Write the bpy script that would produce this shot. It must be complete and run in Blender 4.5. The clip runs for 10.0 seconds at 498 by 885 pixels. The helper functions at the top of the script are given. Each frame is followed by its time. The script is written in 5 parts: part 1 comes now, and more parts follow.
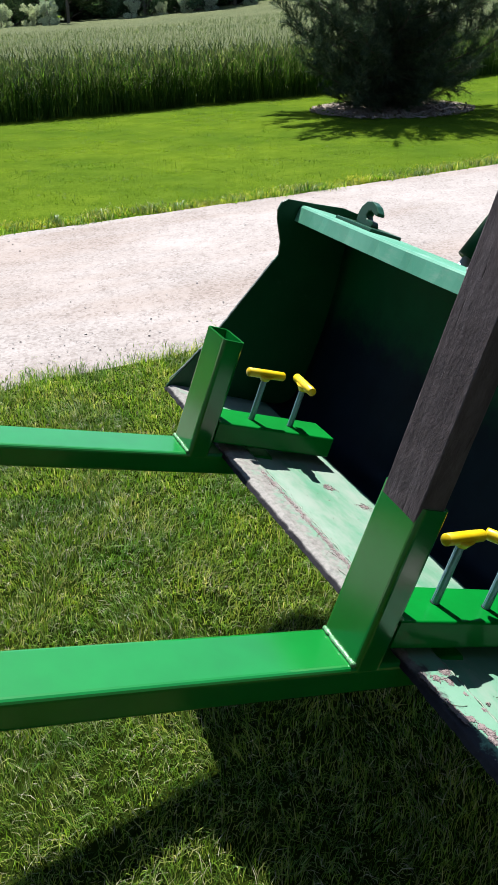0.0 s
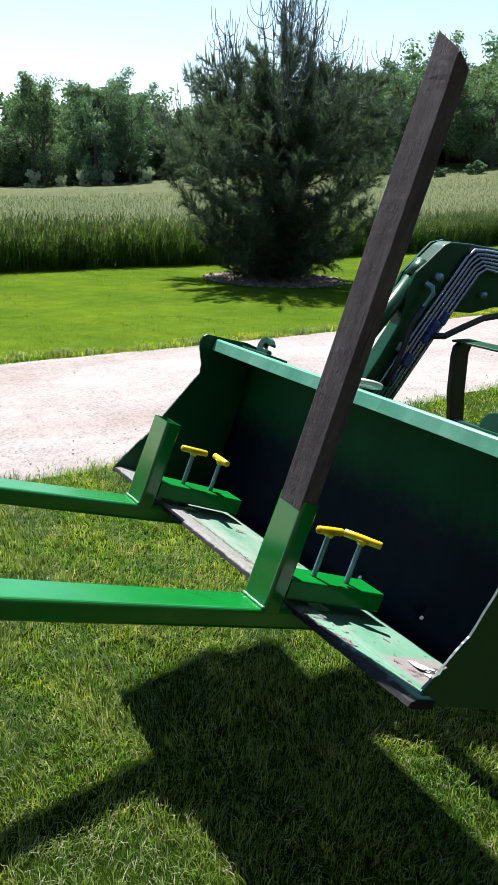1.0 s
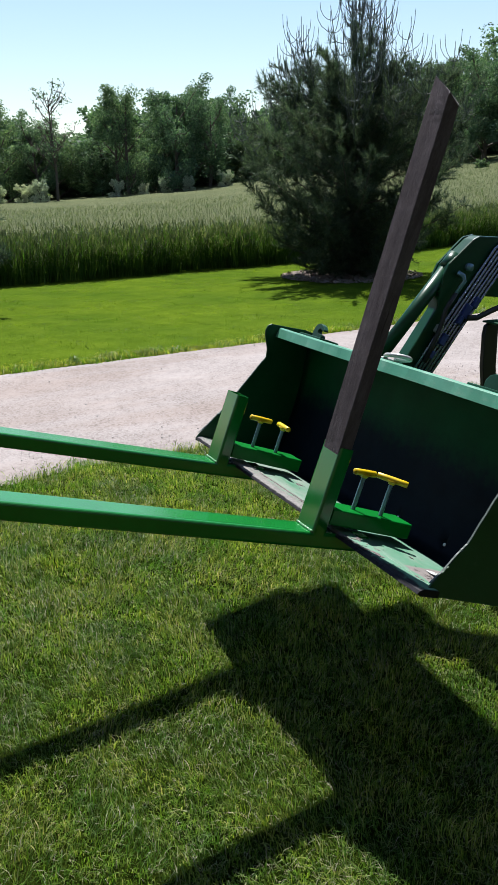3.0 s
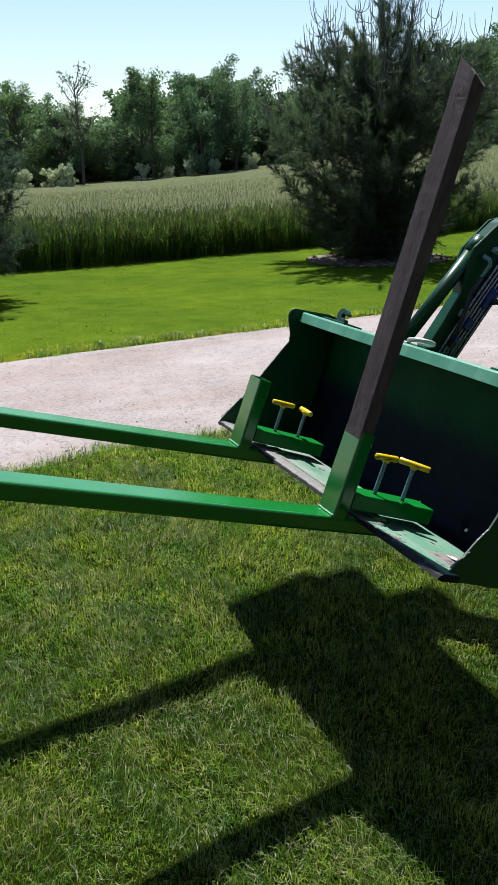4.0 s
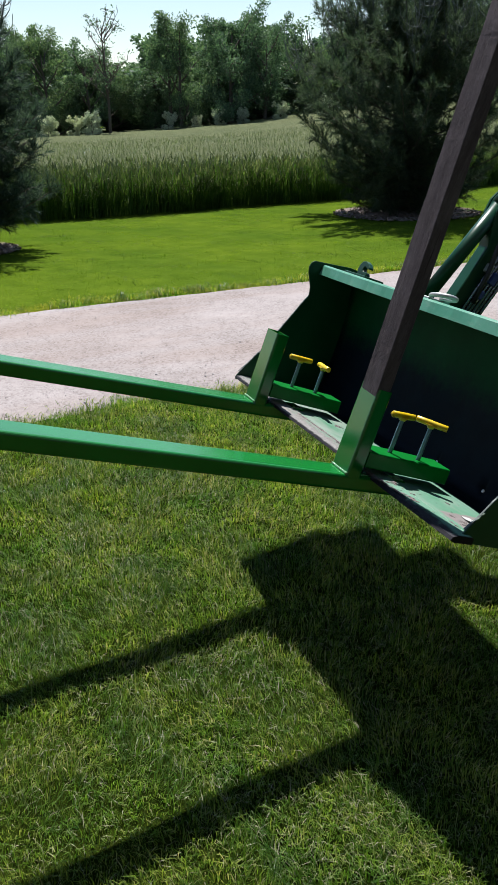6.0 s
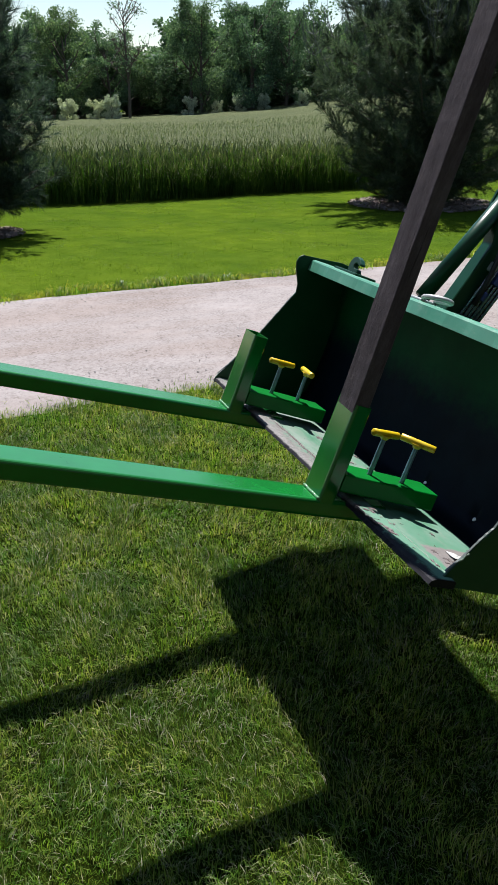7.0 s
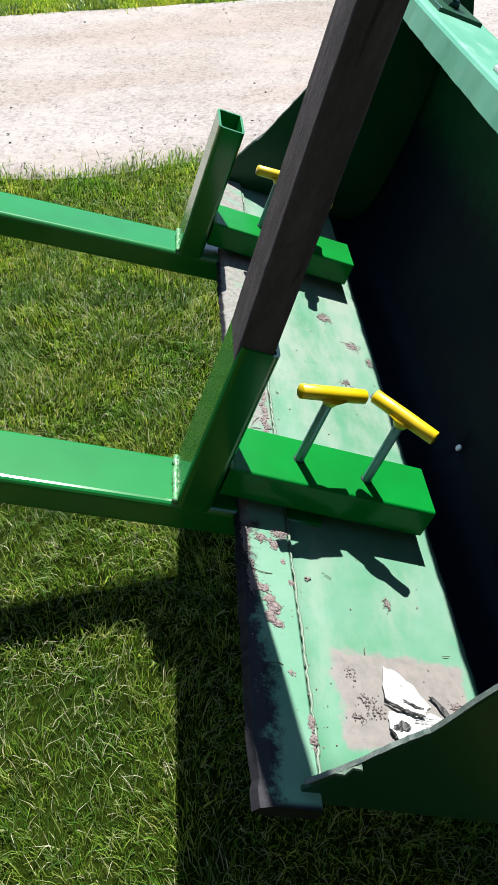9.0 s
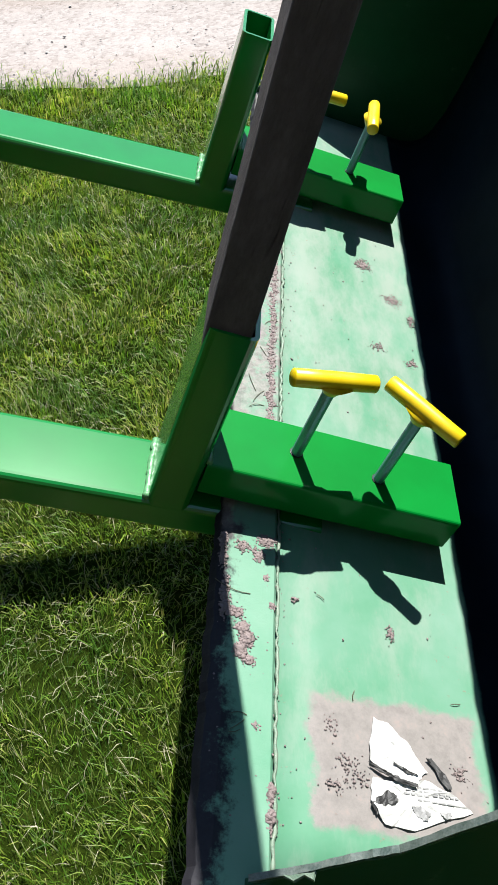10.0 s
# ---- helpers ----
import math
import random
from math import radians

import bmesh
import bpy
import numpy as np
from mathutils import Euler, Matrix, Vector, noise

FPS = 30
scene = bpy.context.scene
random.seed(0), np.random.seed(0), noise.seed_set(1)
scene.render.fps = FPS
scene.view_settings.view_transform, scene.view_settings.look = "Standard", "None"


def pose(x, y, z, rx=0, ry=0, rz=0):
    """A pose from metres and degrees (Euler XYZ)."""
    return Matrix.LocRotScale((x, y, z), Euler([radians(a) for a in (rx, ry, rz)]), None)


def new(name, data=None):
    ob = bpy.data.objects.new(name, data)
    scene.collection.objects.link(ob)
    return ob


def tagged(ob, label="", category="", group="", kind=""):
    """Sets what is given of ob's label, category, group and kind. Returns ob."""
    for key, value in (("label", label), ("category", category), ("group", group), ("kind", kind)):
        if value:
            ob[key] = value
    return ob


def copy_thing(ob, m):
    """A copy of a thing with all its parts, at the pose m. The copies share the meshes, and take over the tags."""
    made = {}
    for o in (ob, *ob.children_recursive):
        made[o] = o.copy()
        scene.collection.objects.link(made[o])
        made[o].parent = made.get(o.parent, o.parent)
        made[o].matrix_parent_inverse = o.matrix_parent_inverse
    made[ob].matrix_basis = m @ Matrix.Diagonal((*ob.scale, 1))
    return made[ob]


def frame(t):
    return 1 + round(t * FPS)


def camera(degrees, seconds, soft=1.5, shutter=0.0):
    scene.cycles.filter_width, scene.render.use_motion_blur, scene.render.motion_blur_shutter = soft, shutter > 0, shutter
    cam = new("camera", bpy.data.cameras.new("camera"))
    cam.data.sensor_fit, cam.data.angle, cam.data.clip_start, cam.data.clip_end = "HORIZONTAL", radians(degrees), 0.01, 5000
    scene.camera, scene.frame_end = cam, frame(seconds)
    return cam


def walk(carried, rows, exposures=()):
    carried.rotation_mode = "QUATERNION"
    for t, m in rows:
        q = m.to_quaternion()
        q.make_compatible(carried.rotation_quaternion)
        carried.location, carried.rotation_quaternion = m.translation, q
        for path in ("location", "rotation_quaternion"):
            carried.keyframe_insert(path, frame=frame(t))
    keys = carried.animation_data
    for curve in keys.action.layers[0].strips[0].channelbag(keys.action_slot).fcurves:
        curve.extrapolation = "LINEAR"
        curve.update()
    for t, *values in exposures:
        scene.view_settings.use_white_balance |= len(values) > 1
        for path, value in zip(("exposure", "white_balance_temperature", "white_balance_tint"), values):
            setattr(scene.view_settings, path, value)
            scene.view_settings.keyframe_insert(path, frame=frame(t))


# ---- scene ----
cam = camera(34.61, 10.0, soft=1.4)
PATH = [
    (0.0, -0.0000, -0.0000, 1.5366, 61.951, -0.860, 0.015),
    (0.5, -0.0463, -0.4234, 1.5757, 68.274, 1.963, -6.337),
    (1.0, -0.1488, -0.7600, 1.5984, 72.998, 2.766, -8.487),
    (1.5, -0.1526, -1.0672, 1.6263, 72.963, 0.502, -3.660),
    (2.0, -0.1247, -1.2278, 1.6307, 72.727, 0.030, -3.439),
    (2.5, -0.1205, -1.2961, 1.6448, 72.971, -0.154, -2.968),
    (4.0, -0.1086, -1.3318, 1.6533, 71.703, -0.708, -0.224),
    (4.5, -0.1070, -1.3275, 1.6510, 70.989, -0.669, 0.377),
    (5.0, -0.0970, -1.3244, 1.6467, 70.164, -0.697, 0.911),
    (5.5, -0.0867, -1.3208, 1.6421, 69.212, -0.482, 1.242),
    (7.0, 0.0548, -1.0114, 1.6154, 67.710, 0.785, 2.670),
    (7.5, 0.2338, -0.7036, 1.5910, 66.558, 2.244, 4.550),
    (8.0, 0.4141, -0.3792, 1.5692, 62.651, -0.685, 15.913),
    (8.5, 0.4908, -0.0780, 1.5340, 56.145, -1.152, 19.664),
    (9.0, 0.5143, 0.1974, 1.4656, 48.935, -0.575, 19.994),
    (9.5, 0.5374, 0.3531, 1.4368, 44.222, -1.150, 23.137),
    (10.0, 0.5454, 0.4241, 1.4016, 43.188, -3.870, 28.227),
]
# yaw about z, pitch about x, then roll about the line of sight
walk(cam, [(t, pose(x, y, z, rx, 0, rz) @ pose(0, 0, 0, 0, 0, roll)) for t, x, y, z, rx, roll, rz in PATH],
     [(0.0, 1.58, 6350, 10), (0.5, 1.66, 6350, 10), (1.0, 1.68, 6300, 10), (1.5, 1.44, 6250, 11), (2.5, 1.24, 6300, 12), (5.5, 1.17, 6280, 13), (7.0, 1.11, 6260, 13),
      (8.0, 1.46, 6380, 8), (9.0, 1.58, 6420, 7), (10.0, 1.62, 6420, 8)])

# ---- light ----
SUN_WAY = Vector((0.0356, -0.5451, -0.9986)).normalized()     # the way the sunlight travels
sun_data = bpy.data.lights.new("sun", "SUN")
sun_data.energy, sun_data.angle, sun_data.color = 5.0, radians(0.53), (1.0, 0.965, 0.92)
sun_lamp = new("sun", sun_data)
sun_lamp.rotation_euler = SUN_WAY.to_track_quat("-Z", "Y").to_euler()
sun_lamp.location = (0, 0, 30)

world = bpy.data.worlds.new("sky")
scene.world = world
world.use_nodes = True
wn = world.node_tree.nodes
sky = wn.new("ShaderNodeTexSky")
sky.sky_type, sky.sun_disc = "NISHITA", False
sky.sun_elevation = math.asin(-SUN_WAY.z)
sky.sun_rotation = math.atan2(-SUN_WAY.x, -SUN_WAY.y)
sky.air_density, sky.dust_density, sky.ozone_density = 1.3, 0.0, 0.9
wn["Background"].inputs["Strength"].default_value = 0.057
world.node_tree.links.new(sky.outputs["Color"], wn["Background"].inputs["Color"])

# ---- materials ----


class Nodes:
    """A small builder of node materials."""

    def __init__(self, name):
        self.mat = bpy.data.materials.new(name)
        self.mat.use_nodes = True
        self.tree = self.mat.node_tree
        self.bsdf = self.tree.nodes["Principled BSDF"]
        self.out = self.tree.nodes["Material Output"]

    def add(self, kind, **values):
        node = self.tree.nodes.new(kind)
        for key, value in values.items():
            node.inputs[key].default_value = value
        return node

    def link(self, a, b):
        self.tree.links.new(a, b)

    def coords(self, which="Object"):
        return self.tree.nodes.new("ShaderNodeTexCoord").outputs[which]

    def noise(self, scale, detail=4.0, rough=0.6, vec=None, stretch=None):
        node = self.add("ShaderNodeTexNoise", Scale=scale, Detail=detail, Roughness=rough)
        vec = vec or self.coords()
        if stretch:
            m = self.add("ShaderNodeMapping", Scale=stretch)
            self.link(vec, m.inputs["Vector"])
            vec = m.outputs["Vector"]
        self.link(vec, node.inputs["Vector"])
        return node.outputs["Fac"]

    def ramp(self, fac, stops):
        node = self.tree.nodes.new("ShaderNodeValToRGB")
        ramp = node.color_ramp
        while len(ramp.elements) < len(stops):
            ramp.elements.new(0.5)
        for e, (at, c) in zip(ramp.elements, stops):
            e.position, e.color = at, (*c, 1.0) if len(c) == 3 else c
        self.link(fac, node.inputs["Fac"])
        return node.outputs["Color"]

    def mix(self, fac, a, b, mode="MIX"):
        node = self.tree.nodes.new("ShaderNodeMix")
        node.data_type, node.blend_type = "RGBA", mode
        for sock, value in ((node.inputs[0], fac), (node.inputs[6], a), (node.inputs[7], b)):
            if isinstance(value, (int, float)):
                sock.default_value = value
            elif isinstance(value, tuple):
                sock.default_value = (*value, 1.0)
            else:
                self.link(value, sock)
        return node.outputs[2]

    def math(self, op, a, b=0.5, clamp=False):
        node = self.tree.nodes.new("ShaderNodeMath")
        node.operation, node.use_clamp = op, clamp
        for sock, value in ((node.inputs[0], a), (node.inputs[1], b)):
            if isinstance(value, (int, float)):
                sock.default_value = value
            else:
                self.link(value, sock)
        return node.outputs[0]

    def step(self, value, lo, hi):
        node = self.add("ShaderNodeMapRange")
        node.inputs["From Min"].default_value, node.inputs["From Max"].default_value = lo, hi
        node.interpolation_type = "SMOOTHSTEP"
        self.link(value, node.inputs["Value"])
        return node.outputs["Result"]

    def bump(self, height, strength, distance):
        node = self.add("ShaderNodeBump", Strength=strength, Distance=distance)
        self.link(height, node.inputs["Height"])
        self.link(node.outputs["Normal"], self.bsdf.inputs["Normal"])

    def set(self, **values):
        for key, value in values.items():
            sock = self.bsdf.inputs[key.replace("_", " ")]
            if isinstance(value, (int, float)):
                sock.default_value = value
            elif isinstance(value, tuple):
                sock.default_value = (*value, 1.0)
            else:
                self.link(value, sock)
        return self

    def leafy(self, colour, share):
        """Lets part of the light through, as blades and leaves do."""
        t = self.tree.nodes.new("ShaderNodeBsdfTranslucent")
        if isinstance(colour, tuple):
            t.inputs["Color"].default_value = (*colour, 1.0)
        else:
            self.link(colour, t.inputs["Color"])
        m = self.tree.nodes.new("ShaderNodeMixShader")
        m.inputs[0].default_value = share
        self.link(self.bsdf.outputs[0], m.inputs[1])
        self.link(t.outputs[0], m.inputs[2])
        self.link(m.outputs[0], self.out.inputs["Surface"])


def simple(name, dark, light, rough, scale=20.0, metallic=0.0, bump=0.15, dist=0.001, coat=0.0):
    """A surface with two scales of variation and fine relief."""
    n = Nodes(name)
    big, fine = n.noise(scale, 5.0), n.noise(scale * 9, 3.0)
    f = n.math("ADD", n.math("MULTIPLY", big, 0.65), n.math("MULTIPLY", fine, 0.35))
    n.set(Base_Color=n.ramp(f, [(0.3, dark), (0.7, light)]), Metallic=metallic)
    r = n.step(big, 0.25, 0.8)
    n.set(Roughness=n.math("ADD", n.math("MULTIPLY", r, 0.14), rough - 0.07))
    if coat:
        n.set(Coat_Weight=coat, Coat_Roughness=0.12)
    n.bump(f, bump, dist)
    return n.mat


def paint_fresh(name="green_enamel", coat=0.9, ior=1.66):
    """New green enamel with slight orange peel and a little dust."""
    n = Nodes(name)
    big, peel = n.noise(9.0, 5.0), n.noise(420.0, 2.0)
    dust = n.step(n.noise(60.0, 6.0, 0.7), 0.62, 0.85)
    base = n.ramp(big, [(0.3, (0.0006, 0.098, 0.0115)), (0.7, (0.0006, 0.124, 0.0150))])
    n.set(Base_Color=n.mix(n.math("MULTIPLY", dust, 0.03), base, (0.169, 0.1795, 0.1373)), Specular_IOR_Level=0.05,
          Roughness=n.math("ADD", n.math("MULTIPLY", dust, 0.2), 0.5), Coat_Weight=coat, Coat_Roughness=0.14, Coat_IOR=ior)
    n.bump(peel, 0.05, 0.0006)
    return n.mat


def paint_old():
    """Sun-faded, scratched loader green with scuffs and dust."""
    n = Nodes("faded_green_paint")
    big = n.noise(6.0, 6.0, 0.65)
    scuff = n.step(n.noise(45.0, 7.0, 0.75, stretch=(1.0, 0.35, 1.0)), 0.58, 0.74)
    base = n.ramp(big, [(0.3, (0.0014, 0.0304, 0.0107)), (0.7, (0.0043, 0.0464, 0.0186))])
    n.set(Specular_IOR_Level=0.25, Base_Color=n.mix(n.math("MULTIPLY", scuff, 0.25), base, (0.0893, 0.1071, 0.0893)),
          Roughness=n.math("ADD", n.math("MULTIPLY", scuff, 0.2), 0.33), Coat_Weight=0.08, Coat_Roughness=0.25)
    n.bump(scuff, 0.2, 0.0006)
    return n.mat


def bucket_inside():
    """Bucket plate: faded green above, rubbed steel low on the back, rim shade painted in dark, a bare patch and grit
    on the floor.
    """
    n = Nodes("bucket_plate")
    xyz = n.tree.nodes.new("ShaderNodeSeparateXYZ")
    co = n.coords()
    n.link(co, xyz.inputs[0])
    d, w, h = xyz.outputs[0], xyz.outputs[1], xyz.outputs[2]
    wob = n.math("MULTIPLY", n.math("SUBTRACT", n.noise(30.0, 6.0, 0.7), 0.5), 0.05)
    blot = n.noise(5.0, 6.0, 0.6)
    film = n.noise(14.0, 6.0, 0.7, stretch=(1.0, 0.4, 1.0))
    green = n.ramp(blot, [(0.28, (0.040, 0.138, 0.074)), (0.5, (0.070, 0.168, 0.108)), (0.72, (0.106, 0.192, 0.143))])
    green = n.mix(n.math("MULTIPLY", n.step(film, 0.46, 0.72), 0.5), green, (0.170, 0.200, 0.170))
    # chalky wear spreads over the middle of the floor
    chalk = n.math("MULTIPLY", n.step(n.math("ADD", w, n.math("MULTIPLY", blot, 0.3)), 0.15, 0.55), n.step(film, 0.30, 0.60))
    green = n.mix(n.math("MULTIPLY", chalk, 0.6), green, (0.180, 0.205, 0.178))
    # bare rectangle where a sticker was scraped off
    dw, ww = n.math("ADD", d, wob), n.math("ADD", w, n.math("MULTIPLY", wob, 0.8))
    box = n.math("MULTIPLY", n.math("MULTIPLY", n.step(dw, 0.095, 0.108), n.step(dw, 0.292, 0.280)),
                 n.math("MULTIPLY", n.step(ww, -0.312, -0.300), n.step(ww, -0.168, -0.180)))
    # colour turns dark where the rim's shadow falls across the floor
    low = n.step(n.math("ADD", d, n.math("MULTIPLY", wob, 0.15)), 0.306, 0.300)
    box = n.math("MULTIPLY", box, low)
    bare = n.ramp(n.noise(70.0, 6.0, 0.75), [(0.3, (0.128, 0.110, 0.108)), (0.55, (0.165, 0.143, 0.140)), (0.75, (0.200, 0.155, 0.146))])
    floor_c = n.mix(n.math("MULTIPLY", box, 0.92), green, bare)
    grit = n.step(n.noise(95.0, 5.0, 0.7), 0.66, 0.72)
    floor_c = n.mix(n.math("MULTIPLY", grit, 0.55), floor_c, (0.1488, 0.0992, 0.0794))
    # the back: paint above, rubbed steel below, both darkened for the rim's shade
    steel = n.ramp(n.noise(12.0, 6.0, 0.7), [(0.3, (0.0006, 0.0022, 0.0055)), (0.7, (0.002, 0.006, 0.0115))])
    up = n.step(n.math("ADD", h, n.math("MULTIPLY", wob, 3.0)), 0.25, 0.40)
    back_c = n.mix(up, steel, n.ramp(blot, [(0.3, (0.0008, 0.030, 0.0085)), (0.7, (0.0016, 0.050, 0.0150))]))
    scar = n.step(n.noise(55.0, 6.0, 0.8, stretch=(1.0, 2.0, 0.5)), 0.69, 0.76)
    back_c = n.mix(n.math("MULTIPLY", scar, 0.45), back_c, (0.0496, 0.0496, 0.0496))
    rim_shaded = n.math("SUBTRACT", 1.0, low)
    n.set(Base_Color=n.mix(rim_shaded, floor_c, back_c), Specular_IOR_Level=0.06,
          Roughness=n.math("ADD", n.math("MULTIPLY", film, 0.3), 0.36))
    n.bump(n.math("ADD", film, n.math("MULTIPLY", grit, 0.8)), 0.25, 0.0012)
    return n.mat


def worn_steel():
    """Cutting edge: faded paint rubbed through to pale, pitted steel along the lip; shade painted dark on underside,
    front and near end.
    """
    n = Nodes("worn_cutting_edge")
    xyz = n.tree.nodes.new("ShaderNodeSeparateXYZ")
    n.link(n.coords(), xyz.inputs[0])
    edge = n.noise(22.0, 7.0, 0.75)
    lip = n.step(n.math("ADD", xyz.outputs[0], n.math("MULTIPLY", n.math("SUBTRACT", edge, 0.5), 0.11)), 0.022, 0.002)
    far = n.step(n.math("ADD", xyz.outputs[1], n.math("MULTIPLY", edge, 0.3)), 0.1, 0.5)
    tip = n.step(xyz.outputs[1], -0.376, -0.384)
    bare = n.math("MAXIMUM", n.math("MAXIMUM", lip, tip), n.math("MULTIPLY", far, n.step(edge, 0.35, 0.55)))
    paint = n.ramp(n.noise(6.0, 5.0), [(0.3, (0.062, 0.172, 0.105)), (0.7, (0.112, 0.204, 0.148))])
    steel = n.ramp(n.noise(80.0, 6.0, 0.75), [(0.3, (0.0843, 0.0794, 0.0744)), (0.6, (0.1786, 0.1711, 0.1587)), (0.75, (0.1438, 0.1141, 0.0992))])
    # underside and front bevel coloured dark for the shade on them
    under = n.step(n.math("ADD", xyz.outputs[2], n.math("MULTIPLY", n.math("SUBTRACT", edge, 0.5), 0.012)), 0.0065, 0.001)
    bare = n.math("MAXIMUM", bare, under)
    # steel coloured near black where the post's shadow lies on the lip
    post_shade = n.step(n.math("ADD", xyz.outputs[1], n.math("MULTIPLY", edge, 0.12)), 0.16, 0.0)
    steel = n.mix(n.math("MULTIPLY", post_shade, 0.94), steel, (0.007, 0.007, 0.011))
    # shade colour of the end tip and underside
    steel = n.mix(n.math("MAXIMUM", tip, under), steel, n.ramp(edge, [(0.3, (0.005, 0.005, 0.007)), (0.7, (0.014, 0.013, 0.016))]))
    n.set(Base_Color=n.mix(bare, paint, steel), Roughness=0.6, Specular_IOR_Level=0.12)
    n.bump(n.noise(110.0, 6.0, 0.75), 0.35, 0.0015)
    return n.mat


def old_wood():
    """Dark rough-sawn timber: soft long grain, saw marks, a few checks and knots."""
    n = Nodes("weathered_timber")
    co = n.coords()
    grain = n.noise(70.0, 8.0, 0.65, co, (1.0, 1.0, 0.09))
    blot = n.noise(13.0, 7.0, 0.72, co, (1.0, 1.0, 0.40))
    saw = n.noise(190.0, 5.0, 0.75, co, (1.0, 1.0, 0.35))
    check = n.step(n.noise(90.0, 4.0, 0.6, co, (1.0, 1.0, 0.03)), 0.64, 0.70)
    v = n.add("ShaderNodeTexVoronoi", Scale=5.0)
    m = n.add("ShaderNodeMapping", Scale=(1.0, 1.0, 0.45))
    n.link(co, m.inputs["Vector"])
    n.link(m.outputs["Vector"], v.inputs["Vector"])
    knot = n.step(v.outputs["Distance"], 0.10, 0.04)
    mix = n.math("ADD", n.math("ADD", n.math("MULTIPLY", grain, 0.24), n.math("MULTIPLY", blot, 0.54)), n.math("MULTIPLY", saw, 0.22))
    base = n.ramp(mix, [(0.35, (0.037, 0.029, 0.031)), (0.5, (0.068, 0.054, 0.058)), (0.66, (0.112, 0.092, 0.099))])
    base = n.mix(n.math("MULTIPLY", check, 0.5), base, (0.016, 0.012, 0.012))
    base = n.mix(n.math("MULTIPLY", knot, 0.85), base, (0.010, 0.007, 0.007))
    n.set(Base_Color=base, Roughness=0.88, Specular_IOR_Level=0.15)
    rough = n.noise(45.0, 7.0, 0.75, co, (1.0, 1.0, 0.5))
    n.bump(n.math("ADD", n.math("SUBTRACT", n.math("MULTIPLY", grain, 0.6), n.math("MULTIPLY", check, 0.7)), n.math("ADD", rough, n.math("MULTIPLY", saw, 0.5))), 0.8, 0.0028)
    return n.mat


def blade_mat(name, stops, share, patch=0.6, patch_lo=(0.8, 0.8, 0.8), patch_hi=(1.15, 1.1, 1.0), gloss=0.15):
    """Grass blades: each its own tint, with broad patches across the lawn."""
    n = Nodes(name)
    geo = n.tree.nodes.new("ShaderNodeNewGeometry")
    tint = n.ramp(geo.outputs["Random Per Island"], stops)
    wide = n.ramp(n.noise(patch, 4.0, 0.6), [(0.38, patch_lo), (0.62, patch_hi)])
    tuft = n.ramp(n.noise(patch * 4.5, 3.0, 0.6), [(0.36, (0.62, 0.66, 0.62)), (0.64, (1.34, 1.28, 1.22))])
    col = n.mix(1.0, n.mix(1.0, tint, wide, "MULTIPLY"), tuft, "MULTIPLY")
    n.set(Base_Color=col, Roughness=0.4, Specular_IOR_Level=gloss)
    n.leafy(n.mix(1.0, col, (1.25, 1.35, 0.55), "MULTIPLY"), share)
    return n.mat


def soil_lawn():
    """Thatch and soil between blades; mown turf where it is far off."""
    n = Nodes("lawn_turf")
    a, b, c = n.noise(0.35, 6.0, 0.65), n.noise(26.0, 6.0, 0.75), n.noise(3.0, 5.0, 0.6)
    turf = n.ramp(n.math("ADD", n.math("MULTIPLY", b, 0.6), n.math("MULTIPLY", c, 0.4)),
                  [(0.32, (0.0043, 0.0062, 0.0014)), (0.5, (0.0125, 0.0202, 0.0024)), (0.7, (0.0288, 0.0384, 0.0067))])
    # the strip across the driveway is thicker, greener turf
    dot = n.add("ShaderNodeVectorMath")
    dot.operation = "DOT_PRODUCT"
    dot.inputs[1].default_value = (-0.527, 0.85, 0.0)
    n.link(n.coords(), dot.inputs[0])
    lush = n.ramp(n.math("ADD", n.math("MULTIPLY", b, 0.6), n.math("MULTIPLY", c, 0.4)),
                  [(0.32, (0.030, 0.056, 0.005)), (0.5, (0.054, 0.090, 0.008)), (0.7, (0.084, 0.122, 0.013))])
    away = n.add("ShaderNodeVectorMath")
    away.operation = "DISTANCE"
    away.inputs[1].default_value = (0.0, 1.8, 0.0)
    n.link(n.coords(), away.inputs[0])
    turf = n.mix(n.math("MULTIPLY", n.step(away.outputs["Value"], 1.6, 4.0), 0.20), turf, lush)
    turf = n.mix(n.step(dot.outputs["Value"], 5.5, 6.5), turf, lush)
    n.set(Base_Color=n.mix(1.0, turf, n.ramp(a, [(0.32, (0.68, 0.78, 0.85)), (0.68, (1.28, 1.18, 1.0))]), "MULTIPLY"), Roughness=1.0, Specular_IOR_Level=0.0)
    n.bump(b, 0.8, 0.02)
    return n.mat


